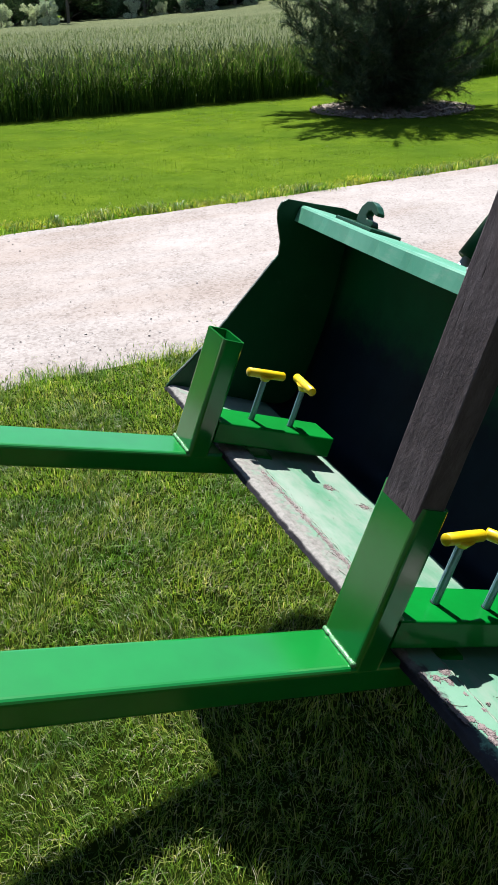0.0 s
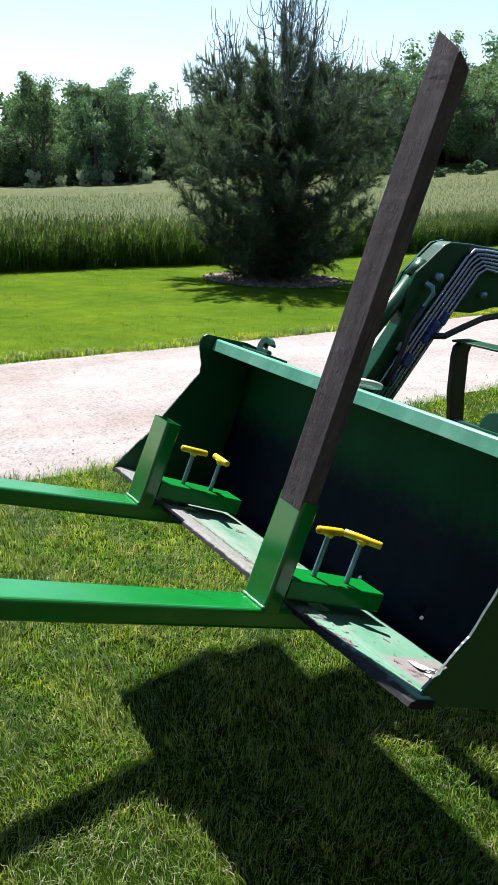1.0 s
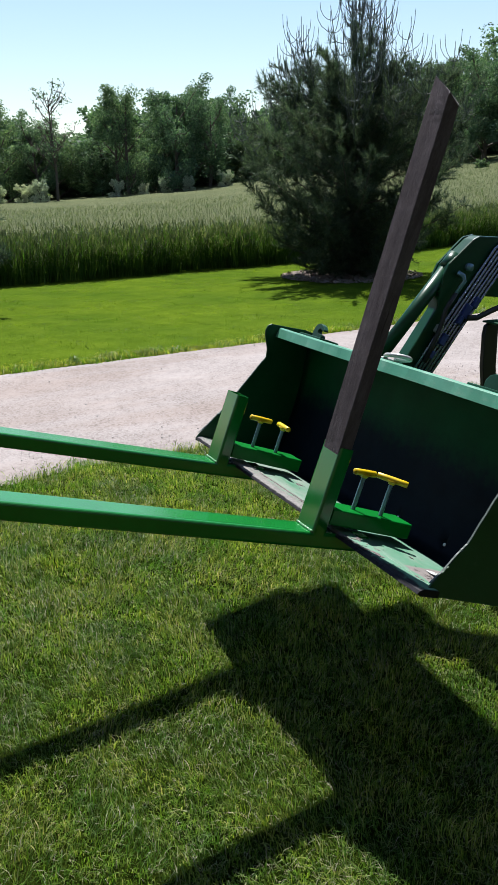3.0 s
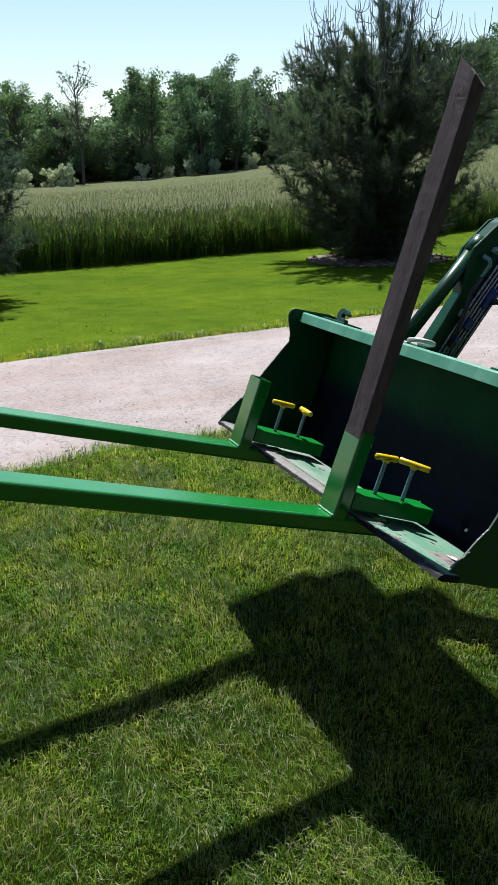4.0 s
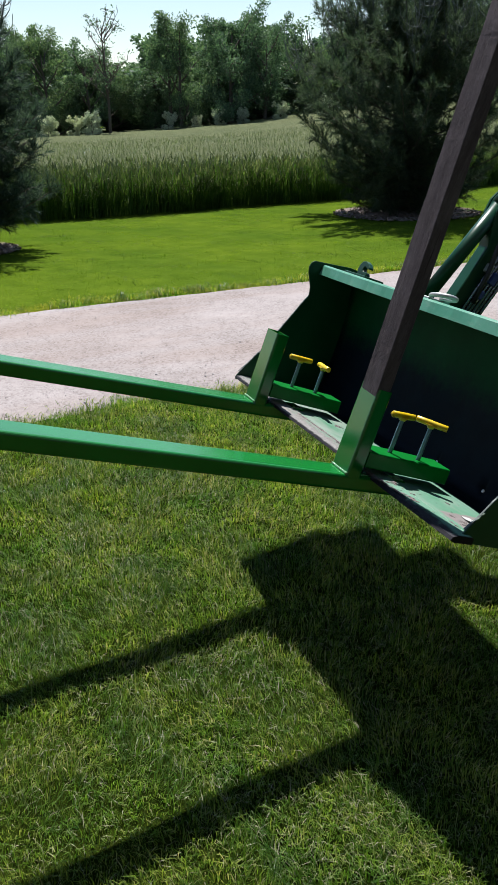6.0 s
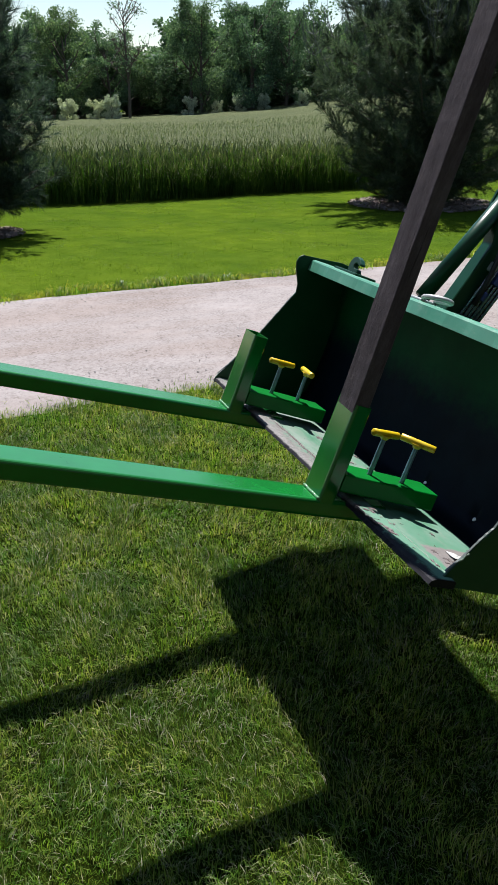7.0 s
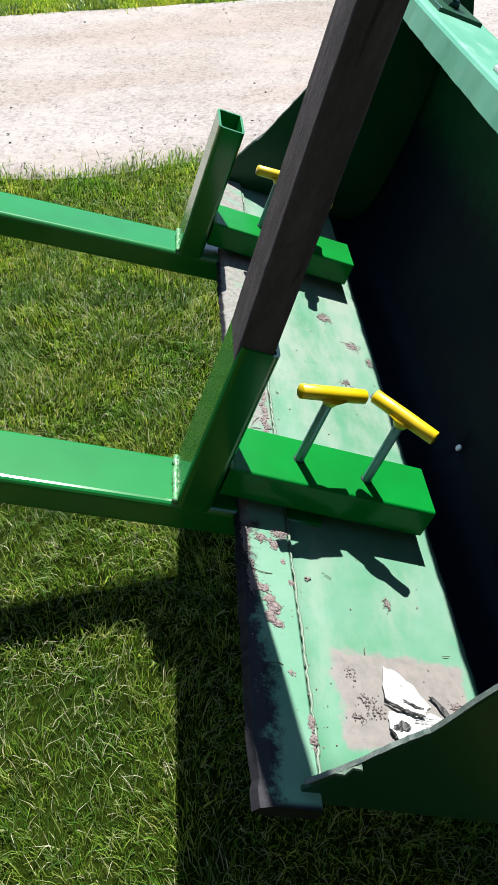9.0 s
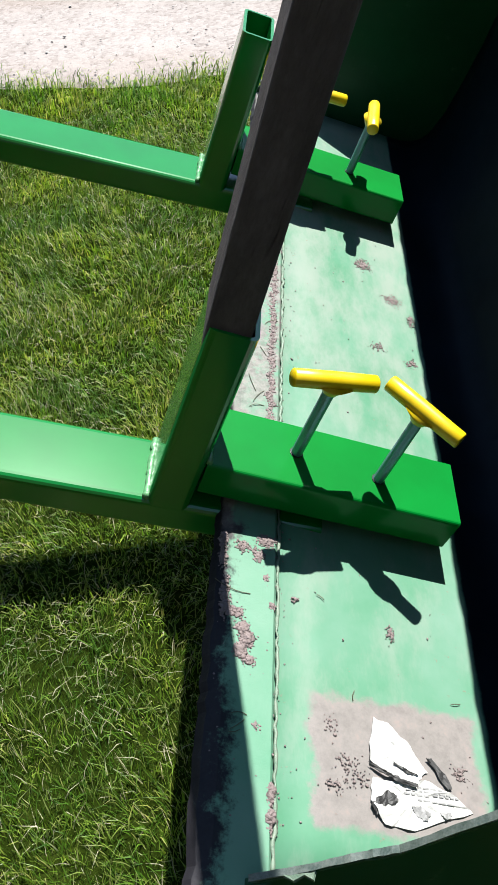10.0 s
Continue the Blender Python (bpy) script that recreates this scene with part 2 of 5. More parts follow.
def gravel():
    """Pale crushed limestone, packed smooth in the wheel tracks, pitted and looser beside them."""
    n = Nodes("limestone_gravel")
    co = n.coords()
    v = n.add("ShaderNodeTexVoronoi", Scale=62.0)
    n.link(co, v.inputs["Vector"])
    grain, broad, track = n.noise(120.0, 5.0, 0.7), n.noise(1.1, 5.0, 0.6), n.noise(7.0, 6.0, 0.7)
    stone = n.ramp(v.outputs["Color"], [(0.15, (0.167, 0.150, 0.143)), (0.4, (0.222, 0.205, 0.197)), (0.8, (0.264, 0.248, 0.241))])
    dust = n.ramp(track, [(0.3, (0.208, 0.189, 0.181)), (0.7, (0.260, 0.242, 0.233))])
    loose = n.step(n.math("ADD", n.math("MULTIPLY", track, 0.6), n.math("MULTIPLY", broad, 0.4)), 0.62, 0.46)
    col = n.mix(n.math("MULTIPLY", loose, 0.8), dust, stone)
    pit = n.math("MULTIPLY", n.step(n.noise(27.0, 4.0, 0.7), 0.57, 0.66), loose)
    col = n.mix(n.math("MULTIPLY", pit, 0.34), col, (0.100, 0.084, 0.078))
    col = n.mix(1.0, col, n.ramp(broad, [(0.3, (0.86, 0.83, 0.81)), (0.7, (1.08, 1.06, 1.05))]), "MULTIPLY")
    lane = n.add("ShaderNodeMapping")
    lane.vector_type = "TEXTURE"
    lane.inputs["Rotation"].default_value = (0, 0, 0.555)
    lane.inputs["Scale"].default_value = (4.0, 0.75, 1.0)
    n.link(co, lane.inputs["Vector"])
    tan = n.step(n.noise(1.0, 5.0, 0.6, lane.outputs["Vector"]), 0.42, 0.66)
    col = n.mix(n.math("MULTIPLY", tan, 0.75), col, n.mix(1.0, col, (0.86, 0.79, 0.74), "MULTIPLY"))
    n.set(Base_Color=col, Roughness=0.95, Specular_IOR_Level=0.05)
    n.bump(n.math("SUBTRACT", n.math("ADD", n.math("MULTIPLY", v.outputs["Distance"], -0.5), grain), n.math("MULTIPLY", pit, 1.3)), 0.4, 0.007)
    return n.mat


def canopy_mat():
    """The closed top of the grain field, grey-green heads over green leaves."""
    n = Nodes("grain_canopy")
    a, b, c = n.noise(0.12, 5.0, 0.6), n.noise(9.0, 6.0, 0.8), n.noise(1.2, 5.0, 0.65)
    col = n.ramp(n.math("ADD", n.math("MULTIPLY", b, 0.55), n.math("MULTIPLY", c, 0.45)),
                 [(0.3, (0.051, 0.064, 0.026)), (0.5, (0.088, 0.101, 0.047)), (0.7, (0.124, 0.134, 0.073))])
    n.set(Base_Color=n.mix(1.0, col, n.ramp(a, [(0.3, (0.85, 0.9, 0.85)), (0.7, (1.1, 1.08, 1.05))]), "MULTIPLY"), Roughness=0.95, Specular_IOR_Level=0.05)
    n.bump(b, 1.0, 0.15)
    return n.mat


def leaf_mat(name, stops, share=0.3):
    n = Nodes(name)
    geo = n.tree.nodes.new("ShaderNodeNewGeometry")
    info = n.tree.nodes.new("ShaderNodeObjectInfo")
    tint = n.ramp(geo.outputs["Random Per Island"], stops)
    own = n.ramp(info.outputs["Random"], [(0.0, (0.8, 0.86, 0.92)), (0.5, (1.0, 1.0, 1.0)), (1.0, (1.14, 1.07, 0.92))])
    col = n.mix(1.0, tint, own, "MULTIPLY")
    n.set(Base_Color=col, Roughness=0.55, Specular_IOR_Level=0.12)
    n.leafy(n.mix(1.0, col, (1.1, 1.25, 0.75), "MULTIPLY"), share)
    return n.mat


M_ENAMEL, M_FADED, M_BUCKET, M_EDGE, M_WOOD = paint_fresh(), paint_old(), bucket_inside(), worn_steel(), old_wood()
M_SATIN = paint_fresh("green_satin_enamel", 0.30, 1.45)
M_ZINC = simple("zinc_plate", (0.105, 0.190, 0.255), (0.175, 0.275, 0.345), 0.36, 80.0, 0.6, 0.2, 0.0004)
M_YELLOW = simple("yellow_vinyl", (0.47, 0.33, 0.0022), (0.55, 0.40, 0.0043), 0.38, 25.0, 0.0, 0.1, 0.0006)
M_BLACK = simple("black_paint", (0.0048, 0.0048, 0.0056), (0.0128, 0.0128, 0.0136), 0.45, 18.0)
M_RUBBER = simple("hose_rubber", (0.0064, 0.0064, 0.0072), (0.0176, 0.0176, 0.0184), 0.6, 40.0)
M_PIPE = simple("plated_pipe", (0.20, 0.24, 0.36), (0.34, 0.38, 0.50), 0.28, 30.0, 0.8, 0.1, 0.0004)
M_BLUE = simple("blue_fitting", (0.012, 0.028, 0.15), (0.05, 0.08, 0.26), 0.35, 40.0, 0.3, 0.1, 0.0004)
M_BRIGHT = simple("galvanised_steel", (0.264, 0.2693, 0.2587), (0.462, 0.4686, 0.4488), 0.40, 60.0, 0.35, 0.2, 0.0005)
M_MUD = simple("dried_mud", (0.100, 0.076, 0.073), (0.205, 0.165, 0.160), 0.95, 160.0, 0.0, 0.8, 0.003)
M_PAPER = simple("torn_white_vinyl", (0.2376, 0.2376, 0.2277), (0.3828, 0.3828, 0.3696), 0.55, 50.0, 0.0, 0.3, 0.0008)
M_INK_SHADE = simple("dark_print_and_shade", (0.004, 0.004, 0.0045), (0.016, 0.016, 0.016), 0.6, 90.0)
M_GREYPRINT = simple("faded_print", (0.10, 0.10, 0.10), (0.20, 0.20, 0.20), 0.6, 90.0)
M_WELD = simple("painted_weld", (0.0528, 0.1122, 0.0726), (0.1452, 0.1716, 0.132), 0.5, 160.0, 0.1, 0.6, 0.002)
M_WELD_GREEN = simple("enamelled_weld", (0.0264, 0.1478, 0.0475), (0.1162, 0.2323, 0.1162), 0.35, 160.0, 0.0, 0.5, 0.001)
M_TURF, M_GRAVEL, M_CANOPY = soil_lawn(), gravel(), canopy_mat()
M_STONE = simple("gravel_stone", (0.2112, 0.1954, 0.1848), (0.3062, 0.2851, 0.2746), 0.9, 40.0)
M_MULCH = simple("bark_mulch", (0.115, 0.085, 0.070), (0.25, 0.20, 0.165), 0.95, 30.0, 0.0, 0.8, 0.01)
M_BARK = simple("bark", (0.028, 0.0224, 0.0176), (0.088, 0.072, 0.056), 0.95, 14.0, 0.0, 0.8, 0.01)
M_GRASS = blade_mat("grass_blade", [(0.0, (0.0325, 0.0769, 0.0081)), (0.4, (0.0819, 0.1383, 0.0154)), (0.72, (0.1462, 0.1906, 0.0325)),
                                    (0.92, (0.2014, 0.1998, 0.0731)), (1.0, (0.3248, 0.2828, 0.2111))], 0.45, 3.4, (0.66, 0.96, 0.86), (1.56, 1.50, 1.42), 0.32)
M_GRASS_FAR = blade_mat("mown_grass_blade", [(0.0, (0.080, 0.128, 0.008)), (0.5, (0.102, 0.154, 0.011)), (1.0, (0.130, 0.178, 0.016))],
                        0.5, 0.45, (0.52, 0.74, 0.8), (1.20, 1.18, 1.1), 0.03)
M_VERGE = blade_mat("verge_blade", [(0.0, (0.095, 0.130, 0.018)), (0.5, (0.180, 0.200, 0.034)), (0.85, (0.250, 0.245, 0.070)), (1.0, (0.34, 0.30, 0.15))], 0.6, 2.2, (0.75, 0.85, 0.8), (1.3, 1.2, 1.1), 0.05)
M_CROP = blade_mat("grain_leaf", [(0.0, (0.020, 0.060, 0.012)), (0.6, (0.048, 0.106, 0.024)), (1.0, (0.092, 0.158, 0.050))], 0.45, gloss=0.05)
M_HEAD = blade_mat("grain_head", [(0.0, (0.082, 0.116, 0.068)), (0.6, (0.134, 0.170, 0.116)), (1.0, (0.235, 0.262, 0.210))], 0.28, gloss=0.03)
M_NEEDLE = leaf_mat("pine_needles", [(0.0, (0.015, 0.029, 0.025)), (0.6, (0.046, 0.074, 0.057)), (1.0, (0.128, 0.162, 0.116))], 0.36)
M_CANDLE = leaf_mat("pine_candle", [(0.0, (0.055, 0.070, 0.075)), (1.0, (0.120, 0.140, 0.132))], 0.2)
M_LEAF = leaf_mat("oak_leaves", [(0.0, (0.040, 0.078, 0.044)), (0.6, (0.084, 0.142, 0.078)), (1.0, (0.155, 0.215, 0.125))], 0.42)
M_SHRUB = leaf_mat("silvery_shrub_leaves", [(0.0, (0.24, 0.28, 0.21)), (0.6, (0.40, 0.43, 0.34)), (1.0, (0.54, 0.56, 0.47))], 0.4)

# ---- mesh helpers ----


def part(name, bm, material, parent=None, label="", smooth=False):
    """Links a bmesh as one mesh object under a thing or part."""
    me = bpy.data.meshes.new(name)
    bm.to_mesh(me)
    bm.free()
    me.materials.append(material)
    if smooth:
        me.polygons.foreach_set("use_smooth", [True] * len(me.polygons))
    ob = new(name, me)
    ob.parent = parent
    return tagged(ob, label)


def triangles(name, verts, tris, material, parent=None, slots=None, more=()):
    """Links arrays of vertices and triangles as one mesh object."""
    me = bpy.data.meshes.new(name)
    n = len(tris)
    me.vertices.add(len(verts))
    me.vertices.foreach_set("co", np.asarray(verts, np.float32).ravel())
    me.loops.add(n * 3)
    me.loops.foreach_set("vertex_index", np.asarray(tris, np.int32).ravel())
    me.polygons.add(n)
    me.polygons.foreach_set("loop_start", np.arange(n, dtype=np.int32) * 3)
    me.polygons.foreach_set("loop_total", np.full(n, 3, np.int32))
    for m in (material, *more):
        me.materials.append(m)
    if slots is not None:
        me.polygons.foreach_set("material_index", np.asarray(slots, np.int32))
    me.update(calc_edges=True)
    ob = new(name, me)
    ob.parent = parent
    return ob


def empty(name, matrix, label, category, group="", kind=""):
    ob = new(name)
    ob.empty_display_size = 0.1
    ob.matrix_world = matrix
    return tagged(ob, label, category, group, kind)


def box(x0, x1, y0, y1, z0, z1, bevel=0.0, segments=2):
    bm = bmesh.new()
    bmesh.ops.create_cube(bm, size=1.0)
    for v in bm.verts:
        v.co = (x0 + (v.co.x + 0.5) * (x1 - x0), y0 + (v.co.y + 0.5) * (y1 - y0), z0 + (v.co.z + 0.5) * (z1 - z0))
    if bevel:
        bmesh.ops.bevel(bm, geom=list(bm.edges), offset=bevel, segments=segments, profile=0.5, affect="EDGES")
    return bm


def plate(outline, y0, y1, bevel=0.0):
    """A flat plate: an outline in x and z, from y0 to y1."""
    bm = bmesh.new()
    vs = [bm.verts.new((x, y0, z)) for x, z in outline]
    face = bm.faces.new(vs)
    out = bmesh.ops.extrude_face_region(bm, geom=[face])
    for v in out["geom"]:
        if isinstance(v, bmesh.types.BMVert):
            v.co.y = y1
    bmesh.ops.recalc_face_normals(bm, faces=bm.faces)
    if bevel:
        bmesh.ops.bevel(bm, geom=list(bm.edges), offset=bevel, segments=2, profile=0.5, affect="EDGES")
    return bm


def rounded_ring(half_x, half_y, r, steps=4):
    """Points round a rectangle with rounded corners."""
    pts = []
    for cx, cy, a0 in ((1, 1, 0), (-1, 1, 90), (-1, -1, 180), (1, -1, 270)):
        for k in range(steps + 1):
            a = radians(a0 + 90 * k / steps)
            pts.append((cx * (half_x - r) + r * math.cos(a), cy * (half_y - r) + r * math.sin(a)))
    return pts


def tube(p0, p1, across, half_a, half_b, wall=0.005, r=0.008, inner_depth=None, closed=True):
    """Rectangular steel tube from p0 to p1; across: the way of half_a. Open ends show the hollow."""
    p0, p1 = Vector(p0), Vector(p1)
    axis = (p1 - p0).normalized()
    a = Vector(across)
    a = (a - axis * a.dot(axis)).normalized()
    b = axis.cross(a)
    outer = rounded_ring(half_a, half_b, r)
    inner = rounded_ring(half_a - wall, half_b - wall, max(r - wall, 0.002))
    bm = bmesh.new()

    def ring(p, pts):
        return [bm.verts.new(p + a * u + b * v) for u, v in pts]
    o0, o1, i0, i1 = ring(p0, outer), ring(p1, outer), ring(p0, inner), ring(p1, inner)
    n = len(outer)
    for k in range(n):
        j = (k + 1) % n
        bm.faces.new((o0[k], o0[j], o1[j], o1[k]))
        bm.faces.new((i0[j], i0[k], i1[k], i1[j]))
        bm.faces.new((o1[k], o1[j], i1[j], i1[k]))
        bm.faces.new((o0[j], o0[k], i0[k], i0[j]))
    bmesh.ops.recalc_face_normals(bm, faces=bm.faces)
    return bm


def sweep(points, radius, sides=8, cap=True):
    """A round rod along a line of points; radius may be a list."""
    bm = bmesh.new()
    pts = [Vector(p) for p in points]
    rad = radius if isinstance(radius, (list, tuple)) else [radius] * len(pts)
    ref, rings = None, []
    for k, p in enumerate(pts):
        way = (pts[min(k + 1, len(pts) - 1)] - pts[max(k - 1, 0)]).normalized()
        if ref is None:
            ref = way.orthogonal()
        ref = (ref - way * ref.dot(way)).normalized()
        side = way.cross(ref)
        rings.append([bm.verts.new(p + (ref * math.cos(2 * math.pi * q / sides) + side * math.sin(2 * math.pi * q / sides)) * rad[k]) for q in range(sides)])
    for a, b in zip(rings, rings[1:]):
        for q in range(sides):
            bm.faces.new((a[q], a[(q + 1) % sides], b[(q + 1) % sides], b[q]))
    if cap:
        bm.faces.new(rings[0][::-1])
        bm.faces.new(rings[-1])
    bmesh.ops.recalc_face_normals(bm, faces=bm.faces)
    return bm


def join(a, b):
    """Moves b's faces into a."""
    me = bpy.data.meshes.new("joined")
    b.to_mesh(me)
    b.free()
    a.from_mesh(me)
    bpy.data.meshes.remove(me)
    return a


# ---- ground ----
ROAD_NEAR, ROAD_FAR = 3.55, 6.62     # the driveway's edges, across it towards the field


def uv_of(x, y):
    return 0.85 * x + 0.527 * y, -0.527 * x + 0.85 * y


def xy_of(u, v):
    return 0.85 * u - 0.527 * v, 0.527 * u + 0.85 * v


def ground_z(x, y):
    """Height of the ground: level by the driveway, rising along it into the field."""
    u, v = uv_of(x, y)
    lift = np.maximum(0.0, u - 4.0 - 0.15 * np.maximum(0.0, v - 30.0))
    dip = np.clip((2.3 - y) / 1.4, 0.0, 1.0)
    return 0.0014 * np.minimum(lift, 90.0) ** 2 - 0.06 * dip * dip * (3 - 2 * dip)


def field_edge(u):
    return 14.55 + 0.02 * np.clip(u, -20, 30) + 0.12 * np.sin(u * 0.9) + 0.06 * np.sin(u * 2.3 + 1)


def sheet(name, xs, ys, material, lift, mapping=None):
    """A grid laid on the ground."""
    gx, gy = np.meshgrid(xs, ys)
    if mapping:
        gx, gy = mapping(gx, gy)
    gz = ground_z(gx, gy) + lift(gx, gy)
    verts = np.stack([gx.ravel(), gy.ravel(), gz.ravel()], 1)
    nx, ny = len(xs), len(ys)
    i = (np.arange(ny - 1)[:, None] * nx + np.arange(nx - 1)[None]).ravel()
    tris = np.concatenate([np.stack([i, i + 1, i + nx + 1], 1), np.stack([i, i + nx + 1, i + nx], 1)])
    ob = triangles(name, verts, tris, material)
    ob.data.polygons.foreach_set("use_smooth", np.ones(len(tris), bool))
    return ob


def ripple(x, y):
    """Low unevenness of the lawn."""
    return 0.006 * np.sin(x * 5.1 + 1.3 * np.sin(y * 3.7)) + 0.005 * np.sin(y * 6.3 + 1.7 * np.sin(x * 2.9)) - 0.012


spread = np.sinh(np.linspace(-7.6, 7.6, 171))
ground = tagged(sheet("ground", spread * 1.5, spread * 1.5 + 4.0, M_TURF, lambda x, y: ripple(x, y) * (np.hypot(x, y) < 40)),
                "mown green lawn on level ground rising into a field", "ground", kind="structure")
us = np.concatenate([np.linspace(-90, -9, 40), np.linspace(-8.8, 12, 190), np.linspace(12.4, 120, 60)])
road = tagged(sheet("road", us, np.linspace(0, 1, 42), M_GRAVEL,
                    lambda x, y: 0.012 + 0.003 * np.sin(x * 7 + 2 * np.sin(y * 5)) * np.sin(y * 8 + x)
                    + 0.006 * np.cos((uv_of(x, y)[1] - 5.08) * 4.1) - 0.05 * np.clip(np.abs(uv_of(x, y)[1] - 5.085) / 1.6, 0, 1.1) ** 14,
                    lambda u, s: xy_of(u, ROAD_NEAR - 0.1 + s * (ROAD_FAR - ROAD_NEAR + 0.2)
                                       + (0.04 * np.sin(u * 1.7) + 0.05 * np.sin(u * 4.9 + 2) + 0.03 * np.sin(u * 13)) * (1 - 2 * (s > 0.5)) * np.abs(2 * s - 1))),
              "pale crushed limestone gravel driveway with faint wheel tracks", "driveway", kind="structure")


def light_block_wall():
    """A plain dark board wall, unseen, added behind the camera to block sky light."""
    bm = box(-19.0, 16.0, -3.8, -3.6, -0.1, 9.0)
    for k in range(175):
        join(bm, box(-19.0 + k * 0.2 + 0.012, -19.0 + k * 0.2 + 0.188, -3.6, -3.58, -0.1, 9.0))
    return bm


wall = part("unseen_wall_south", light_block_wall(), simple("unseen_wall_boards", (0.030, 0.025, 0.022), (0.065, 0.055, 0.048), 0.85, 3.0))
tagged(wall, "plain dark board wall, unseen, added to block sky light", "wall", kind="structure")

# ---- loader with bucket ----
# Bucket frame: d into the bucket along its floor, w across it towards the driveway, n up from its floor.
HEAD, CURL = radians(113.2), radians(20.2)
E_W = Vector((math.cos(HEAD), math.sin(HEAD), 0))
E_H = Vector((E_W.y, -E_W.x, 0))
E_D = E_H * math.cos(CURL) - Vector((0, 0, math.sin(CURL)))
E_N = E_H * math.sin(CURL) + Vector((0, 0, math.cos(CURL)))
LIP = Vector((0.25, 0.90, 0.65))


def frame_of(a, b, c, at):
    return Matrix(((a.x, b.x, c.x, at.x), (a.y, b.y, c.y, at.y), (a.z, b.z, c.z, at.z), (0, 0, 0, 1)))


BUCKET = frame_of(E_D, E_W, E_N, LIP)
LEVEL = frame_of(E_H, E_W, Vector((0, 0, 1)), Vector((LIP.x, LIP.y, 0)))
W0, W1 = -0.363, 1.185
loader = empty("front_loader", LEVEL, "green tractor front loader holding its bucket curled back above the lawn", "front loader")
TO_LEVEL = LEVEL.inverted() @ BUCKET


def in_bucket(ob):
    """Lays a part built in the bucket frame under the loader."""
    ob.matrix_basis = TO_LEVEL
    return ob


def bucket_shell():
    """Floor, curved back and forward-folded top as one bent plate, with two small holes low in the back."""
    prof = [(0.045, 0.004), (0.12, 0.004), (0.20, 0.004), (0.28, 0.004), (0.335, 0.005), (0.360, 0.011), (0.378, 0.024), (0.389, 0.0405), (0.392, 0.0495),
            (0.401, 0.09), (0.406, 0.16), (0.408, 0.25), (0.404, 0.35), (0.394, 0.44), (0.380, 0.52), (0.377, 0.535)]
    ws = sorted({W0 + 0.004, W1 - 0.004, *np.linspace(W0 + 0.05, W1 - 0.05, 26).round(3).tolist(), -0.0135, -0.0045, 0.2465, 0.2555})
    bm = bmesh.new()
    rng = random.Random(4)
    grid = []
    for w in ws:
        dent = 0.0012 * math.sin(w * 9 + 1) + 0.0008 * math.sin(w * 23)
        grid.append([bm.verts.new((d + (0.0015 * math.sin(w * 17 + k) if k > 17 else 0), w, n + (dent if k > 17 else 0.0007 * math.sin(w * 31 + k) if k < 4 else 0)))
                     for k, (d, n) in enumerate(prof)])
    for i in range(len(ws) - 1):
        for k in range(len(prof) - 1):
            if k == 7 and (abs(ws[i] + 0.0135) < 1e-6 or abs(ws[i] - 0.2465) < 1e-6):
                continue
            bm.faces.new((grid[i][k], grid[i + 1][k], grid[i + 1][k + 1], grid[i][k + 1]))
    bmesh.ops.recalc_face_normals(bm, faces=bm.faces)
    return bm


bucket = in_bucket(part("bucket", bucket_shell(), M_BUCKET, loader, "green bucket plate worn pale on the floor, rubbed steel low on the back, rim shade darkened into its colour", True))
thick = bucket.modifiers.new("plate", "SOLIDIFY")
thick.thickness, thick.offset = 0.007, -1.0 if bucket.data.polygons[0].normal.z > 0 else 1.0

rim_bm = bmesh.new()
rim_prof = [(0.2080, 0.5140), (0.2125, 0.5510), (0.2165, 0.5560), (0.2240, 0.5580), (0.28, 0.5590), (0.345, 0.5590), (0.364, 0.5560), (0.3745, 0.546), (0.3800, 0.526)]
rim_rows = []
for w in np.linspace(W0 + 0.005, W1 - 0.005, 60):
    jag = 0.0010 * math.sin(w * 41) + 0.0008 * math.sin(w * 97)
    rim_rows.append([rim_bm.verts.new((d + (jag if k == 0 else 0), w, n + 0.0010 * math.sin(w * 5 + 1))) for k, (d, n) in enumerate(rim_prof)])
for a, b in zip(rim_rows, rim_rows[1:]):
    for k in range(len(rim_prof) - 1):
        rim_bm.faces.new((a[k], b[k], b[k + 1], a[k + 1]))
bmesh.ops.recalc_face_normals(rim_bm, faces=rim_bm.faces)
# rim green is lighter than the side plates, with pale scuffs
n_rim = Nodes("pale_rim_paint")
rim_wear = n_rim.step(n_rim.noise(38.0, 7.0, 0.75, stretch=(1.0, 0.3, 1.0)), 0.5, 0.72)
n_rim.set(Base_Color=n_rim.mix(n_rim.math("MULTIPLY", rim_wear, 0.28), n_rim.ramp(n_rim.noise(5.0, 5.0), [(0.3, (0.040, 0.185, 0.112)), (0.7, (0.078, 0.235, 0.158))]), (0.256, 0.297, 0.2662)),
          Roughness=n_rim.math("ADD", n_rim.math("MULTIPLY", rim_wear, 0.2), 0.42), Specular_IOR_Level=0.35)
n_rim.bump(n_rim.noise(70.0, 6.0, 0.7), 0.25, 0.001)
rim = part("top_rim", rim_bm, n_rim.mat, bucket, "pale green top rim with scuffs")
rim_thick = rim.modifiers.new("plate", "SOLIDIFY")
rim_thick.thickness, rim_thick.offset = 0.006, -1.0 if rim.data.polygons[4].normal.z > 0 else 1.0

